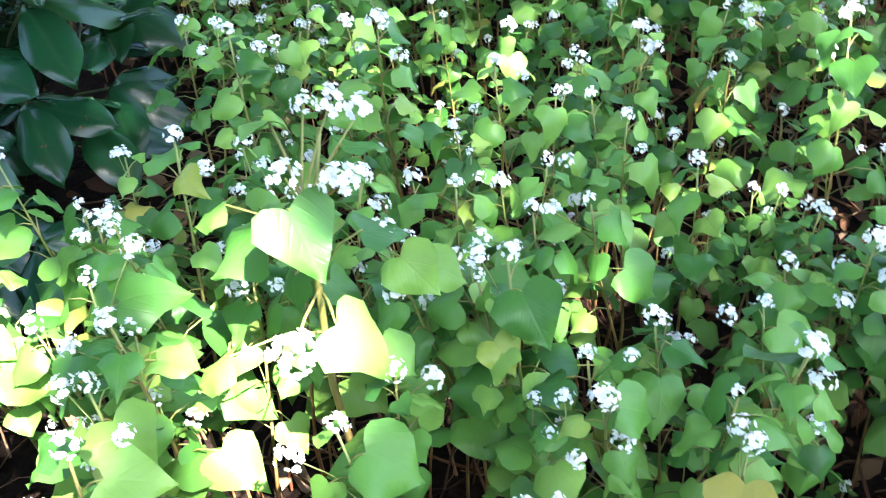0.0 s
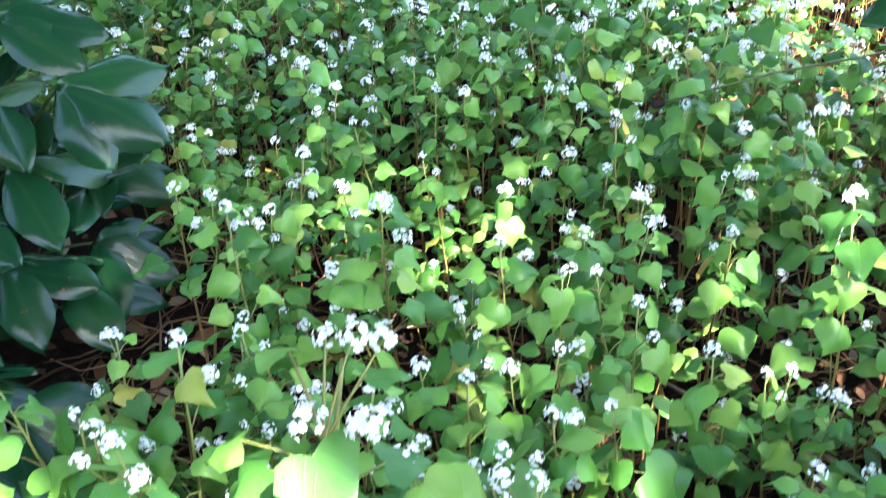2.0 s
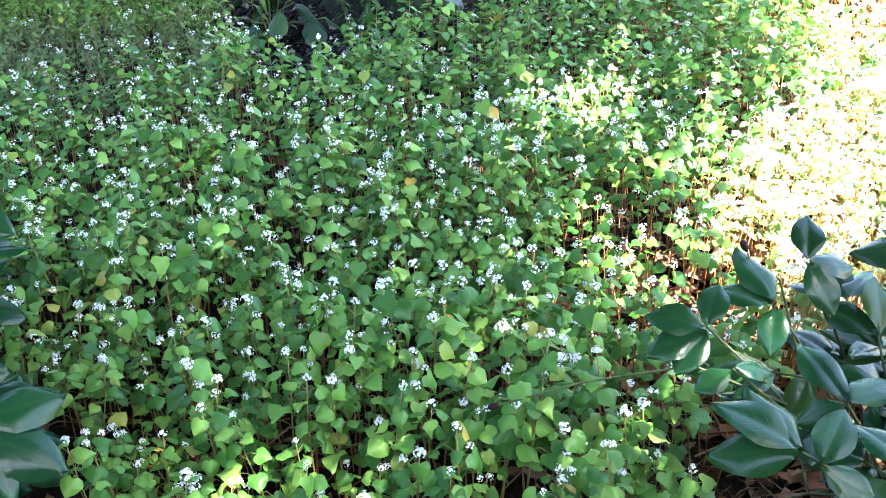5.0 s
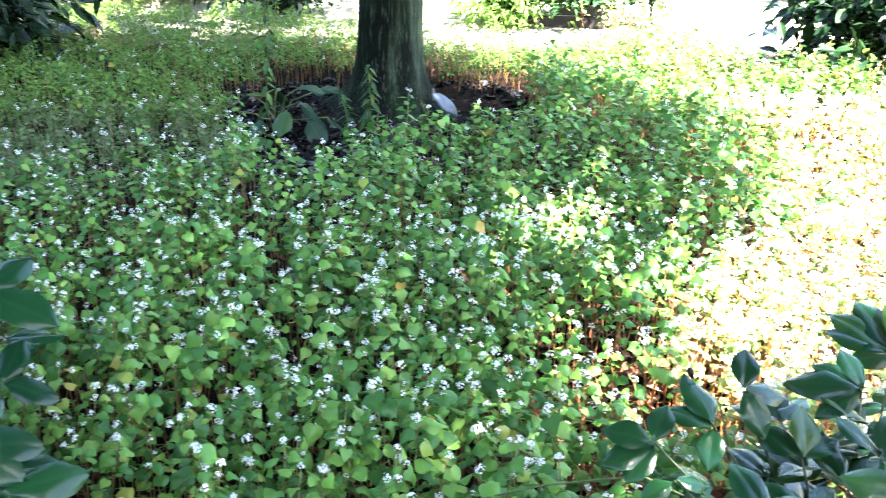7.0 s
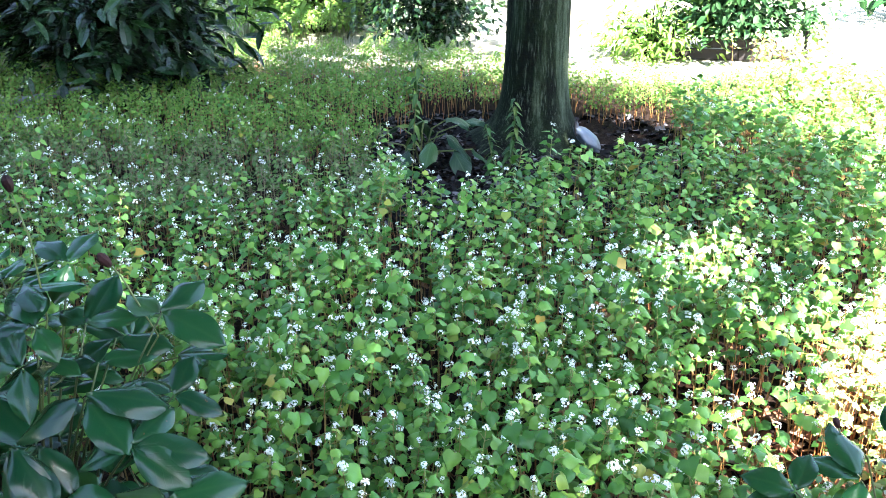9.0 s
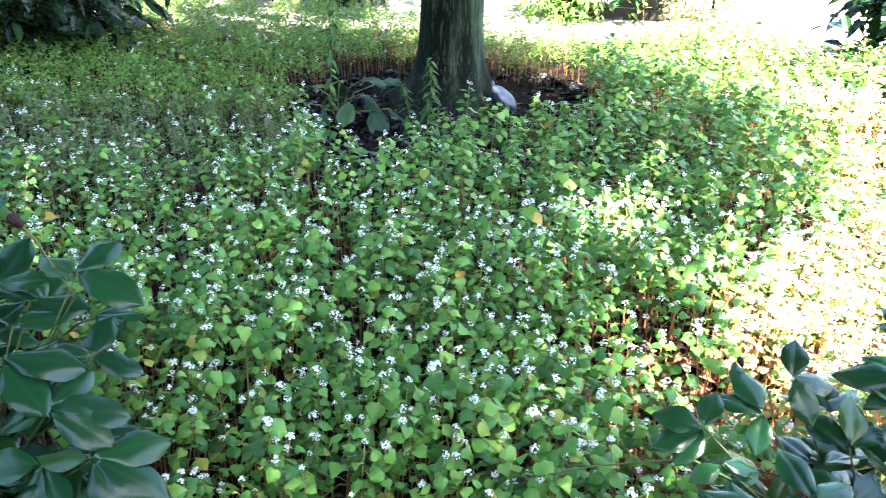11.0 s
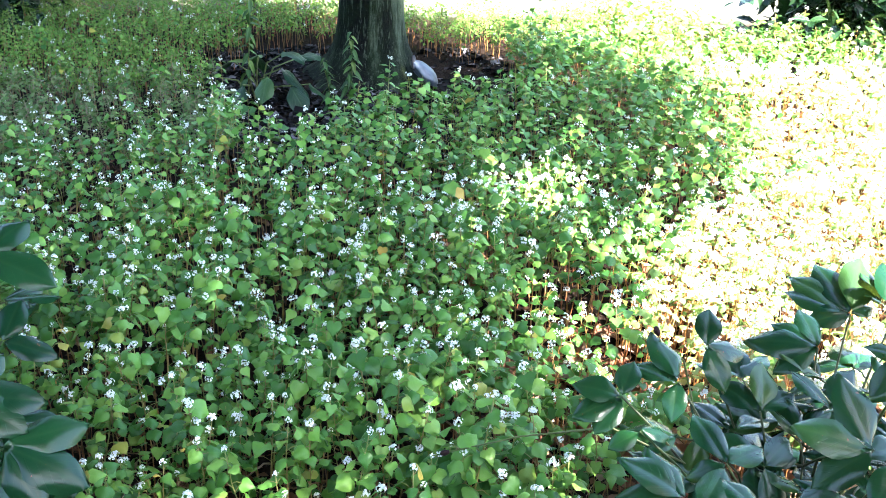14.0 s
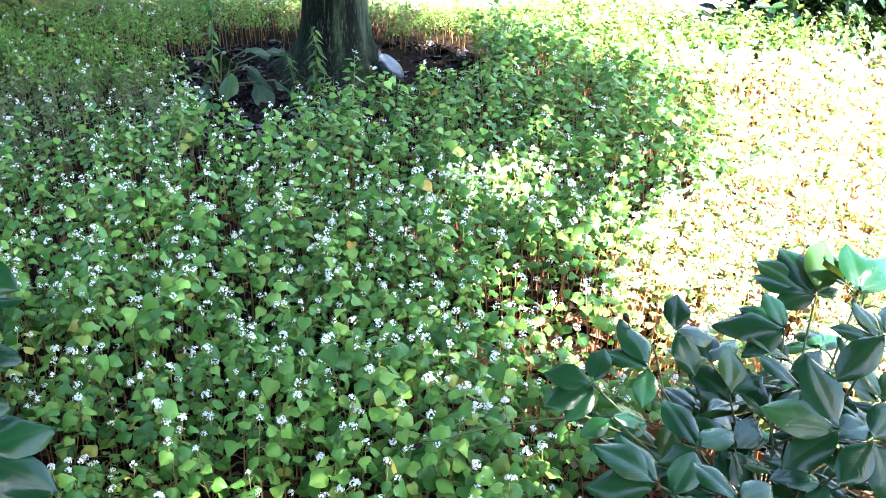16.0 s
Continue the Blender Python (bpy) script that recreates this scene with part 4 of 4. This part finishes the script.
sprays(left_bush, [
    ((-0.62, 1.36, 0.30), [(-0.49, 1.36, 0.27), (-0.55, 1.25, 0.26), (-0.53, 1.47, 0.28)]),
    ((-0.68, 1.22, 0.20), [(-0.58, 1.14, 0.16), (-0.74, 1.11, 0.17), (-0.56, 1.25, 0.17)]),
    ((-0.56, 1.16, 0.20), [(-0.42, 1.13, 0.15), (-0.46, 1.24, 0.17), (-0.50, 1.04, 0.16)]),
    ((-0.66, 1.08, 0.22), [(-0.60, 0.96, 0.17), (-0.76, 0.98, 0.18), (-0.54, 1.04, 0.19)]),
    ((-0.82, 1.14, 0.30), [(-0.76, 1.02, 0.25), (-0.92, 1.04, 0.27), (-0.69, 1.12, 0.28)]),
    ((-0.70, 1.20, 0.33), [(-0.56, 1.18, 0.29), (-0.66, 1.08, 0.28), (-0.60, 1.30, 0.31)]),
    ((-0.84, 1.35, 0.46), [(-0.76, 1.24, 0.42), (-0.92, 1.24, 0.44), (-0.72, 1.36, 0.45)]),
], 49)
right_bush = peony("peony_bush", (1.02, 1.42, 0), [(0.9, 1.3, 0.36), (1.05, 1.5, 0.42), (1.2, 1.35, 0.5), (0.85, 1.15, 0.26), (1.3, 1.5, 0.55), (1.1, 1.15, 0.32), (1.4, 1.25, 0.42), (0.78, 1.35, 0.33), (0.98, 1.6, 0.42), (1.35, 1.75, 0.55), (1.2, 1.0, 0.34), (0.9, 1.0, 0.26), (1.0, 1.42, 0.44), (0.84, 1.45, 0.45), (1.15, 1.55, 0.48), (0.95, 1.2, 0.32), (1.1, 1.3, 0.44), (0.78, 1.18, 0.28), (1.25, 1.2, 0.44)], 45, "dark green peony bush with broad leaflets beside the bed", (0.0, 0.5))
sprays(right_bush, [
    ((0.75, 1.50, 0.59), [(0.73, 1.61, 0.67), (0.67, 1.55, 0.63), (0.72, 1.43, 0.54)]),
    ((0.82, 1.56, 0.63), [(0.85, 1.64, 0.69), (0.92, 1.56, 0.63), (0.85, 1.48, 0.57)]),
    ((0.63, 1.47, 0.58), [(0.53, 1.50, 0.60), (0.52, 1.44, 0.56), (0.67, 1.54, 0.63), (0.56, 1.41, 0.54)]),
    ((0.65, 1.40, 0.55), [(0.58, 1.38, 0.53), (0.72, 1.40, 0.55)]),
    ((0.67, 1.20, 0.56), [(0.56, 1.27, 0.62), (0.63, 1.29, 0.63), (0.54, 1.21, 0.57)]),
    ((0.70, 1.20, 0.53), [(0.77, 1.28, 0.59), (0.78, 1.16, 0.50)]),
    ((0.88, 1.35, 0.50), [(0.80, 1.42, 0.55), (0.97, 1.41, 0.54), (0.90, 1.26, 0.45)]),
    ((0.99, 1.22, 0.64), [(0.85, 1.26, 0.68), (0.97, 1.34, 0.74), (0.87, 1.18, 0.61)]),
    ((0.92, 1.48, 0.53), [(0.85, 1.55, 0.58), (0.96, 1.58, 0.60), (1.01, 1.52, 0.56)]),
], 46, 0.9)
sprays(right_bush, [
    ((1.21, 1.72, 0.61), [(1.09, 1.80, 0.67), (1.11, 1.83, 0.69), (1.18, 1.85, 0.71), (1.10, 1.71, 0.60), (1.29, 1.85, 0.71), (1.28, 1.74, 0.63)]),
    ((1.08, 1.60, 0.60), [(1.00, 1.66, 0.65), (0.93, 1.63, 0.63), (1.08, 1.69, 0.67), (0.97, 1.57, 0.58)]),
    ((1.12, 1.35, 0.74), [(1.09, 1.42, 0.79), (1.01, 1.29, 0.70), (1.20, 1.41, 0.79)]),
    ((0.73, 1.05, 0.65), [(0.69, 1.12, 0.70), (0.81, 1.08, 0.67), (0.66, 1.02, 0.63)]),
    ((1.00, 1.15, 0.67), [(0.92, 1.09, 0.63), (1.08, 1.21, 0.71), (1.02, 1.04, 0.60)]),
    ((1.30, 1.70, 0.62), [(1.32, 1.82, 0.71), (1.37, 1.76, 0.67), (1.43, 1.80, 0.70)]),
    ((0.78, 1.30, 0.55), [(0.75, 1.40, 0.62), (0.87, 1.34, 0.58), (0.70, 1.30, 0.53)]),
    ((1.05, 1.45, 0.55), [(1.01, 1.54, 0.62), (1.14, 1.53, 0.62), (1.00, 1.38, 0.51)]),
], 47, 0.9)


# ---- stalks with pods ----
def pod_stalk(points, label, r=0.0024, size=1.0):
    p = np.array(points)
    st = new("pod_stalk")
    st.location = p[0]
    tagged(st, label, "stalk")
    q = p - p[0]
    part("stalk", mesh_of("stalk", *tube(q, np.linspace(r, r * 0.7, len(q)), 6), M_GREEN_STEM), st)
    bm = bmesh.new()
    bmesh.ops.create_uvsphere(bm, u_segments=8, v_segments=6, radius=0.011 * size)
    for v in bm.verts:
        v.co.z *= 1.7
        v.co.x *= 1 + 0.3 * math.sin(v.co.z * 200)
    me = bpy.data.meshes.new("pod")
    bm.to_mesh(me), bm.free()
    me.materials.append(M_POD)
    pod = part("pod", me, st, None, "withered reddish-brown pod")
    d = Vector(q[-1] - q[-2]).to_track_quat("Z", "Y")
    pod.matrix_basis = Matrix.Translation(q[-1]) @ d.to_matrix().to_4x4()


pod_stalk([(0.95, 1.42, 0.02), (0.80, 1.44, 0.42), (0.62, 1.48, 0.50), (0.45, 1.51, 0.46), (0.30, 1.515, 0.42)], "long pale stalk leaning over the buckwheat with a dark pod", 0.0024, 0.55)
pod_stalk([(-0.86, 1.64, 0.3), (-0.60, 1.70, 0.72), (-0.66, 1.70, 0.85), (-0.69, 1.70, 0.885)], "short stalk with a withered brown pod above the bush")
pod_stalk([(-0.88, 1.62, 0.3), (-0.85, 1.70, 0.68), (-0.83, 1.70, 0.75), (-0.835, 1.70, 0.92), (-0.86, 1.70, 1.04)], "pale bare stalk rising above the bush")


pod_stalk([(0.86, 1.47, 0.3), (0.78, 1.56, 0.60), (0.738, 1.59, 0.625), (0.730, 1.60, 0.645)], "short stalk with a withered purple bud among peony leaves", 0.0022, 0.6)


# ---- plants and things at the tree ----
def broad_plant():
    r = np.random.default_rng(51)
    p = new("broad_leaf_plant")
    p.location = (-0.42, 5.2, 0)
    tagged(p, "large-leaved dull green plant in the mulch by the tree", "plant")
    me = [mesh_of("leaf", *blade(lambda y: oval(y) * 1.45, 9, 7, 0.3, 0.35 + 0.25 * k, 0.07, k, None, 0.45), M_BROAD) for k in range(2)]
    for k, (dx, dy, h, ln, a, ti) in enumerate([(-0.24, -0.05, 0.16, 0.19, 2.6, 0.3), (-0.17, -0.16, 0.10, 0.20, 3.4, 0.35), (0.02, 0.02, 0.26, 0.17, 2.2, 0.1), (0.16, 0.02, 0.28, 0.19, -0.9, -0.5), (0.20, -0.12, 0.13, 0.18, -1.0, 0.4), (0.14, -0.02, 0.20, 0.20, -0.3, 0.2), (-0.06, -0.14, 0.14, 0.17, 4.2, 0.5), (0.0, 0.14, 0.22, 0.16, 1.4, 0.2), (0.30, -0.04, 0.12, 0.18, 0.1, 0.5), (0.08, -0.16, 0.19, 0.15, -1.8, 0.25), (0.24, 0.08, 0.24, 0.15, 0.6, -0.2), (-0.12, 0.04, 0.22, 0.15, 2.9, 0.05), (-0.28, -0.12, 0.08, 0.15, 3.0, 0.2)]):
        part("leaf_stalk", mesh_of("leaf_stalk", *tube([(0, 0, -0.02), (dx * 0.4, dy * 0.4, h * 0.8), (dx, dy, h)], [0.006, 0.005, 0.004], 5), M_GREEN_STEM), p)
        part("leaf", me[k % 2], p, mat4(dx, dy, h, a - math.pi / 2, ti, r.uniform(-0.3, 0.3), ln))


def weed(x, y, h, n, ln, seed, label):
    r = np.random.default_rng(seed)
    p = new("weed")
    p.location = (x, y, 0)
    tagged(p, label, "plant", "weeds by the tree")
    pts = [(0.02 * math.sin(f * 4 + seed), 0.02 * math.cos(f * 3), h * f - 0.02) for f in np.linspace(0, 1, 7)]
    part("stem", mesh_of("stem", *tube(pts, np.linspace(0.005, 0.002, 7), 5), M_GREEN_STEM), p)
    me = [mesh_of("leaf", *l, M_WEED) for l in LANCES]
    for k in range(n):
        f = 0.15 + 0.85 * k / n
        c = pts[min(int(f * 6), 5)]
        part("leaf", me[k % 2], p, mat4(c[0], c[1], h * f, 2.4 * k, r.uniform(-0.3, 0.75), r.uniform(-0.4, 0.4), ln * (1.2 - 0.5 * f) * r.uniform(0.8, 1.2)))


broad_plant()
weed(-0.44, 5.15, 0.86, 40, 0.085, 61, "tall thin weed with narrow drooping leaves")
weed(0.10, 5.02, 0.46, 44, 0.078, 62, "leafy weed in front of the trunk")
weed(-0.02, 4.95, 0.34, 28, 0.07, 63, "small leafy weed in front of the trunk")


def sack():
    bm = bmesh.new()
    bmesh.ops.create_icosphere(bm, subdivisions=4, radius=1.0)
    for v in bm.verts:
        n1 = noise.noise(v.co * 1.4) * 0.14 + noise.noise(v.co * 5) * 0.07
        v.co *= 1 + n1
        v.co = Vector((v.co.x * 0.085, v.co.y * 0.10, max(v.co.z, -0.75) * 0.055))
        v.co.z += 0.075 - 0.6 * v.co.x
    me = bpy.data.meshes.new("sack_body")
    bm.to_mesh(me), bm.free()
    me.materials.append(M_BAG)
    me.polygons.foreach_set("use_smooth", np.ones(len(me.polygons), bool))
    s = new("plastic_sack")
    s.location = (0.56, 5.52, 0.02)
    tagged(s, "crumpled white plastic sack lying against the tree's foot", "sack")
    part("body", me, s)
    part("tie", mesh_of("tie", *tube([(-0.07, -0.06, 0.11), (-0.075, 0.0, 0.17), (-0.06, 0.06, 0.13)], [0.012, 0.014, 0.012], 6), M_BAND), s, None, "black tie")


sack()


# ---- shrubs beyond the beds ----
def shrub(x, y, rx, ry, h, count, size, seed, label, mat=M_SHRUB, tpl=OVALS_LOW, lift=0.0):
    r = np.random.default_rng(seed)
    s = new("shrub")
    s.location = (x, y, 0)
    tagged(s, label, "shrub")
    soup = Soup()
    lists = [[] for _ in tpl]
    for k in range(26):
        a, q = r.uniform(0, TAU), math.sqrt(r.random())
        e = np.array([rx * q * math.cos(a), ry * q * math.sin(a), h * (1 - 0.5 * q * q) * r.uniform(0.7, 1.0)])
        m1 = e * 0.5 + np.array([0, 0, 0.1 * h])
        part("branch", mesh_of("branch", *tube([(e[0] * 0.1, e[1] * 0.1, -0.02), m1, e], [0.014, 0.009, 0.004], 5), M_BARK), s)
        for _ in range(count // 26):
            f = r.uniform(0.0, 1.05)
            g = math.sqrt(r.random())
            c = (m1 * (1 - f) + e * f) * [1, 1, g] + r.normal(0, 0.15, 3) * [1, 1, 0.8]
            if c[2] < lift:
                c[2] = lift + 0.2 * r.random()
            lists[int(r.integers(len(tpl)))].append(mat4(*c, math.atan2(c[1], c[0]) - math.pi / 2 + r.normal(0, 1.0), r.uniform(-0.5, 0.8), r.uniform(-0.7, 0.7), size * r.uniform(0.5, 1.2)))
    for k, l in enumerate(lists):
        if l:
            soup.add(tpl[k], np.array(l))
    part("foliage", soup.mesh("foliage", mat), s)
    return s


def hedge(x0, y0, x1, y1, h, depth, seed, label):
    """Clipped evergreen hedge, unseen, added to block low sky: uneven dense core with leaves."""
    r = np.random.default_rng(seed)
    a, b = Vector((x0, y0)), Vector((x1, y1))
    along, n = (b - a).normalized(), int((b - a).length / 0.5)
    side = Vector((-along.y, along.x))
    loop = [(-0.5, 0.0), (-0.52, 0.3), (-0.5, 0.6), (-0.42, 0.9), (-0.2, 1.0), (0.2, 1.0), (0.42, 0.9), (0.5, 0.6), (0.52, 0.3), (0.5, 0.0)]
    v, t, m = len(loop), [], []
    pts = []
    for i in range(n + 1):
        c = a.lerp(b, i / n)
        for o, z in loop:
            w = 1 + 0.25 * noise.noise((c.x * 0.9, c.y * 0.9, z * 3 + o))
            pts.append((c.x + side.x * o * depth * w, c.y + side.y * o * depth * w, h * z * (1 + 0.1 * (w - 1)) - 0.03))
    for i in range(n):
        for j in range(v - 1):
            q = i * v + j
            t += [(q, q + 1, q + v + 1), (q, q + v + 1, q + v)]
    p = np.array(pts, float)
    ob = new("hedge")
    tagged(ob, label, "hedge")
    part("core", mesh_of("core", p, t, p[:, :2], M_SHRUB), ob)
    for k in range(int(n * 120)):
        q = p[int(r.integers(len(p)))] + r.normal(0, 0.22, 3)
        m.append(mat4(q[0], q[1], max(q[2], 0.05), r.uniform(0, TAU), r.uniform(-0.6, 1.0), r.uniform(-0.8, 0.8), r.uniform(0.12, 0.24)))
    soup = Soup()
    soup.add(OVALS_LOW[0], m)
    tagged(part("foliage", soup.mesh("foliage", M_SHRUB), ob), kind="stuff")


# three hedges out of view, added to darken the low sky and deepen shade
hedge(-9.0, -6.0, 9.0, -6.0, 4.2, 1.6, 91, "tall unseen evergreen hedge added behind the path to block low sky")
hedge(-14.0, 15.5, 4.0, 15.5, 6.5, 2.0, 93, "tall unseen tree-like hedge added far beyond the lawn to block low sky")
hedge(-7.5, -6.0, -7.5, 9.0, 4.2, 1.6, 92, "tall unseen evergreen hedge added along the shady side to block low sky")


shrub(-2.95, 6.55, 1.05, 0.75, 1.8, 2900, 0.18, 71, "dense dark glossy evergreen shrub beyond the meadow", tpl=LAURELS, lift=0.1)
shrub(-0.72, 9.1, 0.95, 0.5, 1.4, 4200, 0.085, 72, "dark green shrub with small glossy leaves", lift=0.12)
shrub(2.15, 8.8, 0.7, 0.45, 1.2, 2400, 0.10, 73, "sunlit green shrub at the edge of the path", M_BIG, lift=0.2)
shrub(3.55, 6.05, 0.85, 0.55, 1.5, 2000, 0.15, 74, "dark large-leaved shrub at the sunny side", tpl=OVALS_LOW, lift=0.2)
shrub(-4.9, 9.2, 1.2, 0.8, 1.3, 900, 0.15, 75, "light green sunlit shrub further back", M_MEADOW, lift=0.15)
shrub(-2.6, 11.5, 1.6, 0.8, 1.6, 1500, 0.16, 76, "light green hedge shrub in the sun", M_BIG, lift=0.1)
shrub(5.6, 11.0, 1.6, 1.0, 2.0, 1500, 0.18, 77, "green shrub across the path", M_BIG, lift=0.1)
shrub(-2.0, 9.9, 0.9, 0.5, 0.9, 1500, 0.13, 78, "fresh light green shrub in the sun", M_MEADOW, lift=0.05)
shrub(1.35, 8.75, 0.45, 0.3, 0.55, 1200, 0.09, 79, "low yellow-green tuft beside the edging", M_MEADOW, LANCES, lift=0.02)


def plank_edging():
    """Low edging of boards on edge, with pegs, coloured dark for the shrub's shade."""
    e = new("plank_edging")
    e.location = (2.1, 8.62, 0)
    tagged(e, "low board edging under the shrub, coloured dark for its shade", "edging")
    for k, (x, z, w) in enumerate([(-0.3, 0.05, 0.62), (0.32, 0.05, 0.6), (0.02, 0.15, 0.64)]):
        bm = bmesh.new()
        bmesh.ops.create_cube(bm, size=1.0)
        for v in bm.verts:
            v.co = Vector((v.co.x * w, v.co.y * 0.03, v.co.z * 0.095))
        bmesh.ops.bevel(bm, geom=bm.edges[:], offset=0.004, segments=1)
        me = bpy.data.meshes.new("board")
        bm.to_mesh(me), bm.free()
        me.materials.append(M_SHADED_BOARD)
        part("board", me, e, np.array(pose(x, 0.004 * (k % 2), z, 0, 1.2 * (-1) ** k, 0)))
    for x in (-0.58, 0.02, 0.6):
        part("peg", mesh_of("peg", *tube([(x, 0.03, -0.05), (x, 0.03, 0.12), (x, 0.03, 0.26)], [0.016, 0.016, 0.013], 6), M_SHADED_BOARD), e)


plank_edging()


def fallen_branch(points, r0, label):
    b = new("fallen_branch")
    b.location = points[0]
    tagged(b, label, "branch")
    q = np.array(points) - np.array(points[0])
    part("branch", mesh_of("branch", *tube(q, np.linspace(r0, r0 * 0.45, len(q)), 7), M_DRIFT), b)
    m = q[len(q) // 2]
    part("twig", mesh_of("twig", *tube([m, m + [0.12, -0.03, 0.08], m + [0.26, -0.02, 0.12]], [r0 * 0.5, r0 * 0.35, r0 * 0.15], 5), M_DRIFT), b)


fallen_branch([(-3.75, 6.1, 0.03), (-3.4, 6.12, 0.10), (-3.05, 6.1, 0.16), (-2.75, 6.05, 0.24)], 0.035, "grey weathered branch lying under the shrub")
fallen_branch([(-3.55, 5.95, 0.02), (-3.25, 5.9, 0.05), (-2.95, 5.88, 0.06)], 0.028, "pale grey stick on the soil under the shrub")
